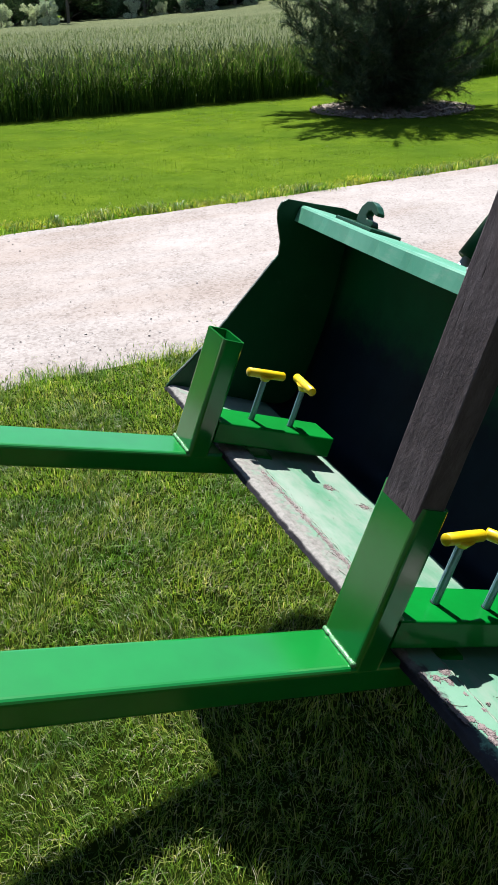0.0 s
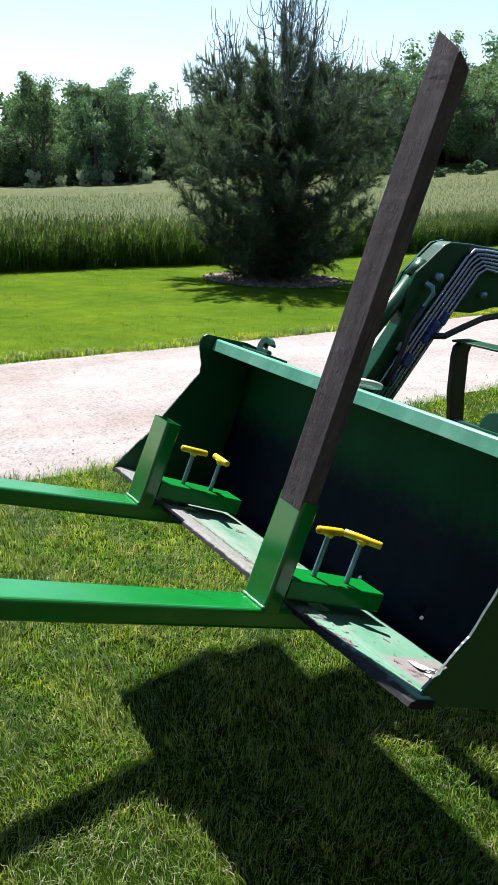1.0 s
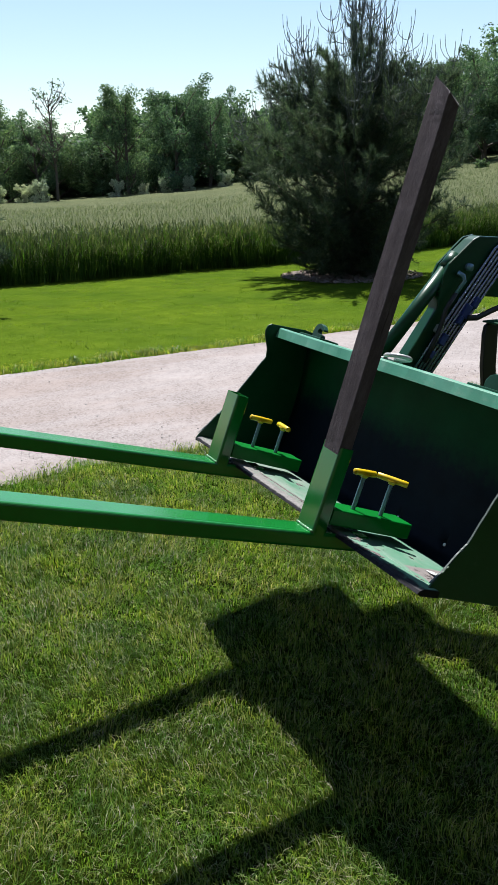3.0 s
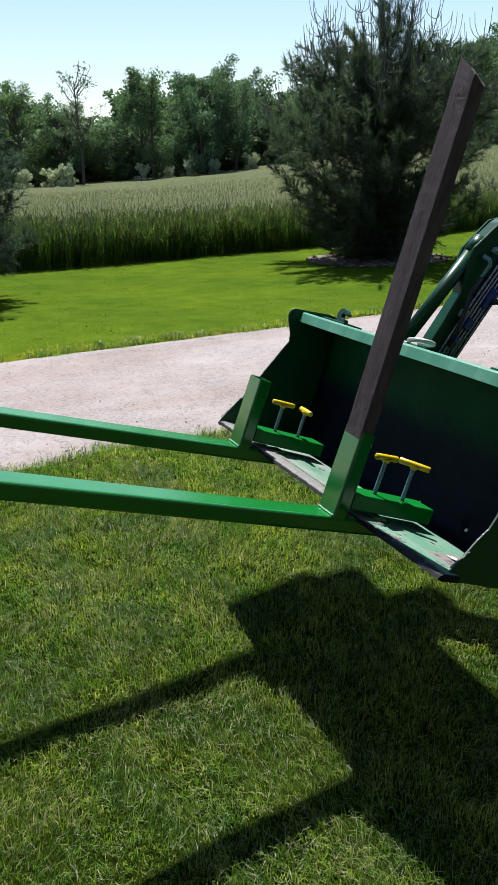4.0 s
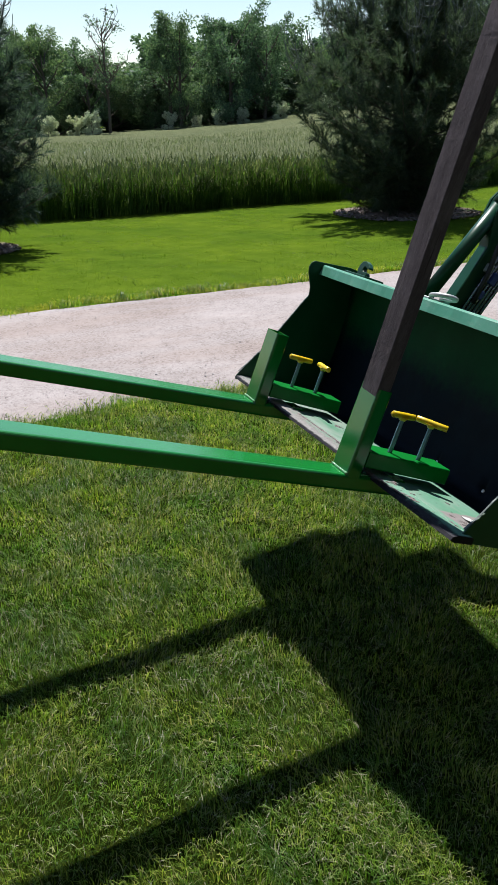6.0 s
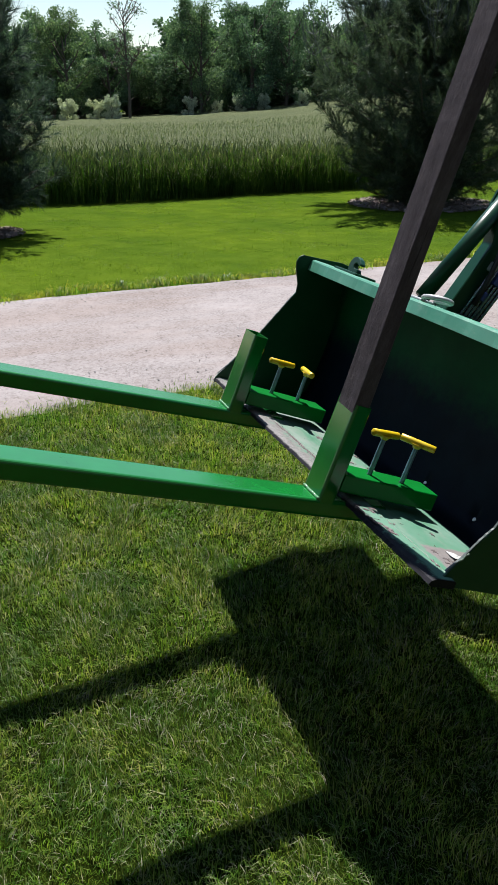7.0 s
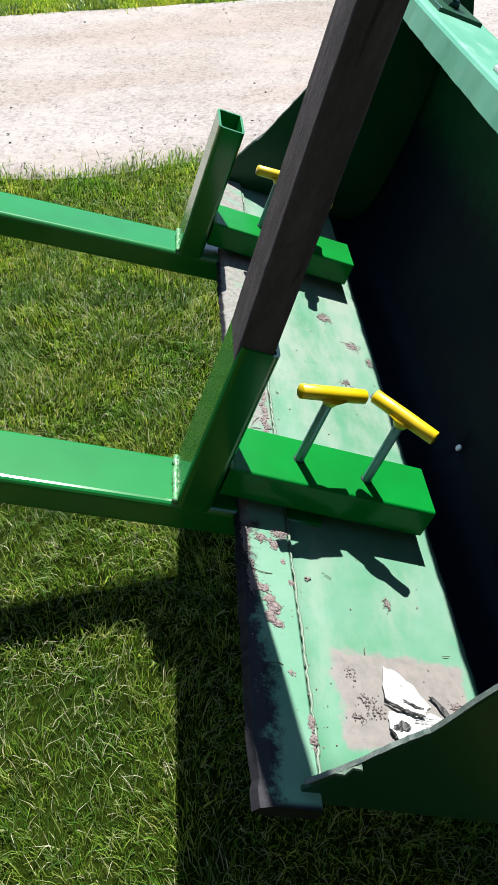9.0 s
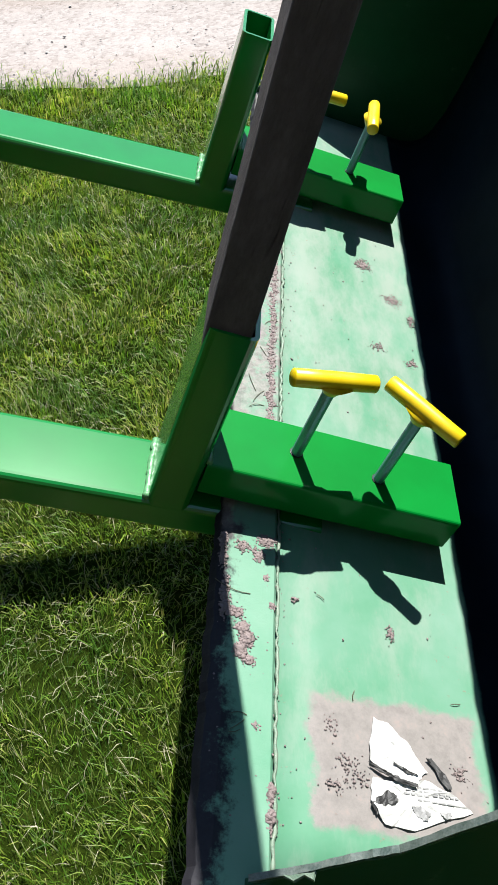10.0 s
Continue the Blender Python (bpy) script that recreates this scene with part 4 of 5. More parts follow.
    at, size = at[keep], size[keep]
    n = len(at)
    z = np.where(at[:, 0] < 0.060, 0.0112, 0.0050)
    verts = ico[None] * size[:, None, None] * rng.uniform(0.35, 1.65, (n, 12, 1)) * np.stack([rng.uniform(0.7, 1.5, n), rng.uniform(0.7, 1.5, n), rng.uniform(0.25, 0.6, n)], 1)[:, None] + np.concatenate([at, z[:, None]], 1)[:, None]
    return verts.reshape(-1, 3), (np.arange(n)[:, None, None] * 12 + faces[None]).reshape(-1, 3)


mud = triangles("dried_mud", *crumbs(), M_MUD)
mud.matrix_world = BUCKET
tagged(mud, "crusts and crumbs of reddish dried mud on the bucket floor", "mud", kind="stuff")


def clippings():
    """Short dry strands of cut grass lying by the lip and the weld."""
    rng = random.Random(31)
    bm = bmesh.new()
    places = [(0.010, -0.073, -14, 0.042), (0.024, -0.216, 2, 0.016), (0.023, -0.226, 40, 0.018), (0.020, -0.233, 20, 0.012), (0.060, -0.322, 70, 0.012), (0.030, 0.235, 60, 0.030), (0.020, 0.260, 110, 0.034),
              (0.028, 0.215, 20, 0.022), (0.115, -0.060, -30, 0.010), (0.150, -0.172, 80, 0.012), (0.270, -0.160, 10, 0.012), (0.045, 0.40, 35, 0.024), (0.034, 0.33, 120, 0.02)]
    for d, w, turn, length in places:
        a, bend = radians(turn), rng.uniform(-0.004, 0.004)
        base = 0.0118 if d < 0.058 else 0.0055
        line = []
        for k in range(6):
            f = k / 5 - 0.5
            line.append((d + math.cos(a) * length * f - math.sin(a) * bend * (1 - 4 * f * f), w + math.sin(a) * length * f + math.cos(a) * bend * (1 - 4 * f * f), base + 0.0012 * (1 - 4 * f * f) * rng.random()))
        join(bm, sweep(line, 0.0005, 4))
    return bm


cut = part("grass_clippings", clippings(), simple("dry_clipping", (0.030, 0.034, 0.018), (0.075, 0.078, 0.045), 0.8, 60.0))
cut.matrix_world = BUCKET
tagged(cut, "dark dried grass clippings on the bucket floor", "grass clippings", kind="stuff")

sticker = empty("torn_sticker", BUCKET, "torn white warning sticker with unreadable print peeling off the bucket floor", "sticker")


def scrap(outline, lift, seed, curl=()):
    """A thin scrap with ragged rim and raised corners."""
    rng = random.Random(seed)
    bm = bmesh.new()
    pts = []
    for (x0, y0), (x1, y1) in zip(outline, outline[1:] + outline[:1]):
        for k in range(5):
            s = k / 5
            pts.append((x0 + (x1 - x0) * s + rng.uniform(-0.0012, 0.0012), y0 + (y1 - y0) * s + rng.uniform(-0.0012, 0.0012)))
    cx, cy = sum(p[0] for p in pts) / len(pts), sum(p[1] for p in pts) / len(pts)
    top = []
    for s in (1.0, 0.7, 0.35):
        ring = []
        for x, y in pts:
            px, py = cx + (x - cx) * s, cy + (y - cy) * s
            z = lift + 0.0011 * math.sin(px * 330 + py * 140) * math.sin(py * 260) + 0.0004 * math.sin(px * 900)
            for qx, qy, rr, hh in curl:
                z += hh * max(0.0, 1 - math.hypot(px - qx, py - qy) / rr) ** 2
            ring.append(bm.verts.new((px, py, z)))
        top.append(ring)
    n = len(pts)
    for a, b in zip(top, top[1:]):
        for k in range(n):
            bm.faces.new((a[k], a[(k + 1) % n], b[(k + 1) % n], b[k]))
    bm.faces.new(top[-1])
    low = [bm.verts.new((v.co.x, v.co.y, v.co.z - 0.0008)) for v in top[0]]
    for k in range(n):
        bm.faces.new((top[0][(k + 1) % n], top[0][k], low[k], low[(k + 1) % n]))
    bmesh.ops.recalc_face_normals(bm, faces=bm.faces)
    return bm


part("scrap", scrap([(0.170, -0.192), (0.161, -0.238), (0.184, -0.249), (0.212, -0.255), (0.225, -0.240), (0.210, -0.216), (0.186, -0.196)], 0.0065, 5,
                    [(0.165, -0.237, 0.022, 0.004), (0.21, -0.253, 0.02, 0.003)]), M_PAPER, sticker, "blank white scrap")
part("scrap", scrap([(0.165, -0.254), (0.162, -0.277), (0.174, -0.297), (0.206, -0.298), (0.272, -0.274), (0.256, -0.260), (0.222, -0.247), (0.193, -0.255)], 0.0062, 6,
                    [(0.165, -0.285, 0.02, 0.004)]), M_PAPER, sticker, "printed white scrap")
part("torn_hole", scrap([(0.161, -0.281), (0.168, -0.273), (0.180, -0.265), (0.189, -0.268), (0.189, -0.275), (0.173, -0.280), (0.166, -0.289)], 0.0080, 9), M_INK_SHADE, sticker)
# near-black strip drawn as the shadow under the curled scrap
part("curl", scrap([(0.160, -0.240), (0.172, -0.2455), (0.184, -0.2485), (0.200, -0.2545), (0.213, -0.2560), (0.210, -0.2580), (0.196, -0.2565), (0.181, -0.2520), (0.166, -0.2450)], 0.0098, 10), M_INK_SHADE, sticker)
part("printed_panel", scrap([(0.225, -0.227), (0.233, -0.226), (0.252, -0.252), (0.246, -0.256)], 0.0078, 11), M_INK_SHADE, sticker, "dark printed strip")
# dark sliver drawn as the shade in a fold
part("crease_shade", scrap([(0.188, -0.236), (0.206, -0.244), (0.214, -0.246), (0.205, -0.2455), (0.189, -0.238)], 0.0088, 12), M_INK_SHADE, sticker)
for depth, width, start, end in ((-0.2570, 0.0011, 0.206, 0.240), (-0.2605, 0.0011, 0.200, 0.250), (-0.2645, 0.0013, 0.198, 0.226), (-0.2625, 0.0013, 0.229, 0.257), (-0.2690, 0.0010, 0.212, 0.252)):
    rng = random.Random(int(start * 9000))
    at = start
    while at < end - 0.003:     # words too worn to read
        long = rng.uniform(0.0035, 0.0085)
        bar = box(at, min(at + long, end), depth - width * 0.7, depth + width * 0.7, 0.0062, 0.0069)
        part("print_bar", bar, M_GREYPRINT, sticker)
        at += long + 0.0016
for outline, seed in (([(0.205, -0.277), (0.214, -0.274), (0.224, -0.281), (0.220, -0.288), (0.210, -0.286)], 13), ([(0.236, -0.279), (0.247, -0.277), (0.246, -0.283), (0.238, -0.284)], 14)):
    part("stain", scrap(outline, 0.0074, seed), M_GREYPRINT, sticker, "grey smudge on the scrap")

# ---- plants and loose ground cover ----
G = np.random.default_rng(7)


def blades(name, xy, length, width, lean, material, label, category, base=None, segments=2, kind="stuff"):
    """Curved grass blades rooted at xy; one mesh."""
    n = len(xy)
    x, y = xy[:, 0], xy[:, 1]
    z = (ground_z(x, y) + ripple(x, y) * (np.hypot(x, y) < 40) if base is None else base) - 0.004
    flow = 2.2 * np.sin(x * 3.1 + 1.4 * np.sin(y * 2.3)) + 2.0 * np.sin(y * 3.7 + 1.2 * np.sin(x * 4.1)) + 1.2 * np.sin(x * 11 + y * 8)
    az = np.where(G.random(n) < 0.62, flow + G.normal(0, 0.75, n), G.uniform(0, 2 * np.pi, n))
    face = az + G.normal(0, 0.5, n) + np.pi / 2
    side = np.stack([np.cos(face), np.sin(face), np.zeros(n)], 1) * (width / 2)[:, None]
    root = np.stack([x, y, z], 1)
    out = np.stack([np.cos(az), np.sin(az), np.zeros(n)], 1)
    up = np.array([0, 0, 1.0])
    mid = root + out * (length * lean * 0.28)[:, None] + up * (length * (1 - 0.25 * lean) * 0.58)[:, None]
    tip = root + out * (length * lean)[:, None] + up * (length * (1 - 0.55 * lean))[:, None]
    if segments == 2:
        verts = np.stack([root - side, root + side, mid + side * 0.8, mid - side * 0.8, tip], 1).reshape(-1, 3)
        i = np.arange(n)[:, None] * 5
        tris = np.concatenate([i + [[0, 1, 2]], i + [[0, 2, 3]], i + [[3, 2, 4]]])
    else:
        verts = np.stack([root - side, root + side, tip], 1).reshape(-1, 3)
        tris = np.arange(n)[:, None] * 3 + np.array([[0, 1, 2]])
    ob = triangles(name, verts, tris, material)
    return tagged(ob, label, category, kind=kind)


def scatter_uv(n, u0, u1, v0, v1):
    u, v = G.uniform(u0, u1, n), G.uniform(v0, v1, n)
    return u, v


def road_wobble(u):
    return 0.04 * np.sin(u * 1.7) + 0.05 * np.sin(u * 4.9 + 2) + 0.03 * np.sin(u * 13)


# lawn by the bucket, dense, uneven in height
near = np.stack([G.uniform(-2.5, 2.6, 470000), G.uniform(-0.35, 5.8, 470000)], 1)
nu, nv = uv_of(near[:, 0], near[:, 1])
clump = 0.5 + 0.5 * np.sin(near[:, 0] * 9 + 2 * np.sin(near[:, 1] * 7)) * np.sin(near[:, 1] * 11 + 2 * np.sin(near[:, 0] * 6))
edge_n = ROAD_NEAR - 0.02 + 0.6 * road_wobble(nu)
keep = (nv < edge_n + G.normal(0, 0.05, len(nv))) & (G.random(len(nv)) < np.clip(1.15 - 0.12 * np.hypot(near[:, 0], near[:, 1] + 0.5), 0.45, 1.0))
gap = np.sin(near[:, 0] * 61 + 3 * np.sin(near[:, 1] * 17)) * np.sin(near[:, 1] * 53 + 3 * np.sin(near[:, 0] * 19))
keep &= G.random(len(nv)) < 0.72 + 0.45 * gap
rim_fade = np.minimum(np.minimum(near[:, 0] + 2.5, 2.6 - near[:, 0]) / 0.9, (near[:, 1] + 0.35) / 0.25)
keep &= G.random(len(nv)) < np.clip(rim_fade, 0.0, 1.0) ** 0.7
near, clump = near[keep], clump[keep]
fringe = np.clip((nv[keep] - (ROAD_NEAR - 0.35)) / 0.35, 0, 1)
m = len(near)
blades("lawn_grass", near, (0.026 + 0.026 * G.random(m) + 0.018 * clump + 0.02 * fringe * G.random(m)), G.uniform(0.0013, 0.0029, m) * (1 + 0.28 * np.maximum(0, near[:, 1] - 1.2)), np.clip(G.normal(0.55, 0.28, m), 0.1, 1.1), M_GRASS,
       "dense sunlit lawn grass with yellowed blades under the forks", "grass")
# lawn further along, by the tractor
more = np.concatenate([np.stack([G.uniform(1.9, 5.2, 55000), G.uniform(2.0, 7.4, 55000)], 1), np.stack([G.uniform(-11, 11, 110000), G.uniform(-3.4, 9, 110000)], 1)])
mu, mv = uv_of(more[:, 0], more[:, 1])
more = more[mv < ROAD_NEAR - 0.02 + 0.6 * road_wobble(mu) + G.normal(0, 0.05, len(mu))]
j = len(more)
blades("lawn_grass", more, G.uniform(0.026, 0.055, j), G.uniform(0.004, 0.009, j), np.clip(G.normal(0.55, 0.28, j), 0.1, 1.1), M_GRASS,
       "sunlit lawn grass beside the gravel", "grass", segments=1)
# short young blades filling in between
under = np.stack([G.uniform(-1.9, 1.9, 270000), -0.35 + 4.4 * G.random(270000) ** 1.15], 1)
uu, uv = uv_of(under[:, 0], under[:, 1])
under = under[(G.random(len(uu)) < np.clip((1.9 - np.abs(under[:, 0])) / 0.7, 0, 1)) & (G.random(len(uu)) < np.clip((under[:, 1] + 0.35) / 0.25, 0, 1)) & (uv < ROAD_NEAR - 0.06 + 0.6 * road_wobble(uu) + G.normal(0, 0.05, len(uu)))]
j = len(under)
blades("short_grass", under, G.uniform(0.014, 0.034, j), G.uniform(0.0016, 0.0034, j) * (1 + 0.25 * np.maximum(0, under[:, 1] - 1.0)), np.clip(G.normal(0.6, 0.3, j), 0.1, 1.2), M_GRASS,
       "short fresh grass filling the lawn", "grass", segments=1)
# straw lying in the turf
dry = near[G.random(m) < 0.085 + 0.09 * (np.sin(near[:, 0] * 4.3 + 1.5 * np.sin(near[:, 1] * 3.1)) * np.sin(near[:, 1] * 5.2 + near[:, 0]) > 0.45)]
k = len(dry)
blades("dry_grass", dry, G.uniform(0.025, 0.055, k), G.uniform(0.0010, 0.0020, k), G.uniform(0.7, 1.25, k), simple("straw", (0.175, 0.165, 0.095), (0.310, 0.290, 0.200), 0.7, 30.0),
       "dry straw-coloured blades lying in the lawn", "grass")
# lawn across the driveway
u, v = scatter_uv(210000, -13, 20, ROAD_FAR - 0.05, 15.2)
keep = (v < field_edge(u) + 0.25) & (v > ROAD_FAR + 0.02 - 0.6 * road_wobble(u) + G.normal(0, 0.05, len(u)))
fx, fy = xy_of(u[keep], v[keep])
m = len(fx)
fr = np.clip(1 - (v[keep] - ROAD_FAR) / 0.3, 0, 1)
blades("far_lawn_grass", np.stack([fx, fy], 1), G.uniform(0.018, 0.034, m) + 0.05 * fr * G.random(m), G.uniform(0.006, 0.012, m), np.clip(G.normal(0.8, 0.25, m), 0.1, 1.2), M_GRASS_FAR,
       "bright mown lawn beyond the driveway", "grass", segments=1)
# weeds along both edges of the driveway
u = G.uniform(-7, 9, 24000)
far_side = G.random(24000) < 0.35
v = np.where(far_side, ROAD_FAR - 0.6 * road_wobble(u) + G.normal(0.02, 0.07, 24000), ROAD_NEAR + 0.6 * road_wobble(u) + G.normal(-0.02, 0.09, 24000))
tuft = np.sin(u * 3.1) + np.sin(u * 7.7 + 1) + G.normal(0, 0.6, 24000) > -0.6
ex, ey = xy_of(u[tuft], v[tuft])
m = len(ex)
blades("edge_grass", np.stack([ex, ey], 1), G.uniform(0.03, 0.085, m) * (1 + 0.7 * far_side[tuft]), G.uniform(0.0025, 0.006, m) * (1 + 0.6 * far_side[tuft]), G.uniform(0.3, 1.0, m), M_GRASS, "ragged grass tufts along the gravel edge", "grass")

u = G.uniform(-9, 12, 46000)
depth = np.abs(G.normal(0, 0.16, 46000))
ex, ey = xy_of(u, ROAD_FAR - 0.6 * road_wobble(u) - 0.05 * np.sin(u * 2.3) - 0.03 * np.sin(u * 6.1) + depth)
blades("verge_grass", np.stack([ex, ey], 1), G.uniform(0.03, 0.075, 46000) * np.clip(1.15 - depth, 0.5, 1), G.uniform(0.004, 0.009, 46000), G.uniform(0.3, 1.1, 46000), M_VERGE,
       "dense yellowish verge along the far edge of the driveway", "grass", segments=1)


def pebbles():
    """Loose stones on the driveway."""
    rng = np.random.default_rng(5)
    n = 5000
    u, v = rng.uniform(-6, 9, n), rng.uniform(ROAD_NEAR - 0.05, ROAD_FAR, n)
    edge = rng.random(n) < 0.35
    v = np.where(edge, ROAD_NEAR + np.abs(rng.normal(0, 0.35, n)), v)
    x, y = xy_of(u, v)
    r = rng.gamma(2.0, 0.0013, n) + 0.0012
    ico = np.array([[1, 0, 0], [-1, 0, 0], [0, 1, 0], [0, -1, 0], [0, 0, 1], [0, 0, -1]], float)
    faces = np.array([[0, 2, 4], [2, 1, 4], [1, 3, 4], [3, 0, 4], [2, 0, 5], [1, 2, 5], [3, 1, 5], [0, 3, 5]])
    verts = ico[None] * (r[:, None, None] * rng.uniform(0.6, 1.3, (n, 6, 1))) * np.array([1, 1, 0.45])
    ang = rng.uniform(0, 6.28, n)
    c, s = np.cos(ang)[:, None], np.sin(ang)[:, None]
    vx, vy = verts[..., 0] * c - verts[..., 1] * s, verts[..., 0] * s + verts[..., 1] * c
    z = ground_z(x, y) + 0.015
    verts = np.stack([vx + x[:, None], vy + y[:, None], verts[..., 2] + z[:, None]], -1).reshape(-1, 3)
    tris = (np.arange(n)[:, None, None] * 6 + faces[None]).reshape(-1, 3)
    ob = triangles("gravel_stones", verts, tris, M_STONE)
    return tagged(ob, "loose grey limestone chips on the driveway", "gravel", kind="stuff")


pebbles()

# ---- grain field ----


def crop(name, u, v, tall, material, leaves, width, label, category, heads=True, lift=0.0, soft_top=False):
    """Grain stalks with drooping leaves and bearded heads."""
    n = len(u)
    x, y = xy_of(u, v)
    z = ground_z(x, y)
    root = np.stack([x, y, z + lift], 1)
    az = G.uniform(0, 6.283, n)
    bend = G.uniform(0.03, 0.30, n)
    out = np.stack([np.cos(az), np.sin(az), np.zeros(n)], 1)
    top = root + out * (bend * tall)[:, None] + np.array([0, 0, 1.0]) * tall[:, None]
    verts, tris, slots, count = [], [], [], 0

    def strip(a, b, w, tip, slot):
        nonlocal count
        fa = G.uniform(0, 6.283, len(a))
        s = np.stack([np.cos(fa), np.sin(fa), np.zeros(len(a))], 1) * (w / 2)
        verts.append(np.stack([a - s, a + s, b + s * tip, b - s * tip], 1).reshape(-1, 3))
        i = np.arange(len(a))[:, None] * 4 + count
        tris.append(np.concatenate([i + [[0, 1, 2]], i + [[0, 2, 3]]]))
        slots.append(np.tile(np.broadcast_to(slot, len(a)), 2))
        count += len(a) * 4
    strip(root, top, width * 0.5, 0.6, 1 if soft_top else 0)
    for _ in range(leaves):
        h = G.uniform(0.18, 0.97, n)
        a = root + (top - root) * h[:, None]
        az2 = G.uniform(0, 6.283, n)
        o = np.stack([np.cos(az2), np.sin(az2), np.zeros(n)], 1)
        le = G.uniform(0.12, 0.26, n)
        b = a + o * (le * 0.55)[:, None] + np.array([0, 0, 1.0]) * (le * G.uniform(-0.1, 0.85, n))[:, None]
        strip(a, b, width * 0.85, 0.15, ((h > 0.5) & (G.random(n) < 0.6)).astype(int))
    if heads:
        nod = out * (tall * 0.05)[:, None] + np.array([0, 0, 0.10])
        strip(top, top + nod, width * 0.95, 0.4, 1)
        if not soft_top:
            strip(top, top + nod, width * 0.9, 0.4, 1)
    ob = triangles(name, np.concatenate(verts), np.concatenate(tris), material, slots=np.concatenate(slots), more=(M_HEAD,))
    return tagged(ob, label, category, kind="stuff")


u = G.uniform(-18, 34, 44000)
v = field_edge(u) + G.gamma(1.2, 0.6, 44000)
crop("grain_crop", u, v, np.clip(G.normal(0.70, 0.13, 44000), 0.28, 1.02), M_CROP, 3, 0.024, "tall green rye standing at the edge of the field", "grain crop")
u = G.uniform(-24, 60, 32000)
v = field_edge(u) + 1.2 + 34 * G.random(32000) ** 1.5
crop("grain_crop_behind", u, v, np.clip(G.normal(0.16, 0.05, 32000), 0.04, 0.3), M_CROP, 1, 0.02, "rye heads behind the first rows of the field", "grain crop", lift=0.56, soft_top=True)


def canopy_lift(x, y):
    return 0.66 + 0.05 * np.sin(x * 2.3 + np.sin(y * 1.7)) * np.sin(y * 2.9 + np.sin(x * 1.3)) + 0.04 * np.sin(x * 0.7) * np.sin(y * 0.6)


vs = np.concatenate([np.linspace(0, 12, 60), np.linspace(12.5, 110, 90)])
field = sheet("field", np.linspace(-70, 120, 220), vs, M_CANOPY, canopy_lift, lambda u, s: xy_of(u, field_edge(u) + 0.6 + s))
tagged(field, "closed grey-green top of a wide grain field", "field", kind="structure")

# ---- trees ----


class Tris:
    """Collects triangles of one mesh."""

    def __init__(self):
        self.v, self.t, self.n = [], [], 0

    def add(self, verts, tris):
        self.v.append(np.asarray(verts, float))
        self.t.append(np.asarray(tris) + self.n)
        self.n += len(verts)

    def limb(self, pts, rads, sides=5):
        pts = np.asarray(pts, float)
        way = np.gradient(pts, axis=0)
        way /= np.linalg.norm(way, axis=1)[:, None] + 1e-9
        ref = np.where(np.abs(way[:, 2:3]) < 0.9, [[0, 0, 1.0]], [[1.0, 0, 0]])
        a = np.cross(way, ref)
        a /= np.linalg.norm(a, axis=1)[:, None]
        b = np.cross(way, a)
        q = np.arange(sides) * 2 * np.pi / sides
        ring = pts[:, None] + (a[:, None] * np.cos(q)[None, :, None] + b[:, None] * np.sin(q)[None, :, None]) * np.asarray(rads)[:, None, None]
        k = len(pts)
        i = (np.arange(k - 1)[:, None] * sides + np.arange(sides)[None]).ravel()
        j = (np.arange(k - 1)[:, None] * sides + (np.arange(sides)[None] + 1) % sides).ravel()
        self.add(ring.reshape(-1, 3), np.concatenate([np.stack([i, j, j + sides], 1), np.stack([i, j + sides, i + sides], 1)]))

    def build(self, name, material, parent, label=""):
        ob = triangles(name, np.concatenate(self.v), np.concatenate(self.t), material, parent)
        return tagged(ob, label)


def needles(store, at, way, rng, count, length, width):
    """Bundles of needles round a twig's end, for arrays of places and ways."""
    n = len(at)
    at = np.repeat(at, count, 0)
    way = np.repeat(way, count, 0)
    d = way + rng.normal(0, 0.55, (n * count, 3))
    d /= np.linalg.norm(d, axis=1)[:, None]
    s = np.cross(d, rng.normal(0, 1, (n * count, 3)))
    s /= np.linalg.norm(s, axis=1)[:, None] + 1e-9
    le = length * rng.uniform(0.6, 1.15, (n * count, 1))
    base = at + way * rng.uniform(-0.05, 0.03, (n * count, 1))
    verts = np.stack([base - s * width / 2, base + s * width / 2, base + d * le], 1).reshape(-1, 3)
    store.add(verts, np.arange(n * count * 3).reshape(-1, 3))


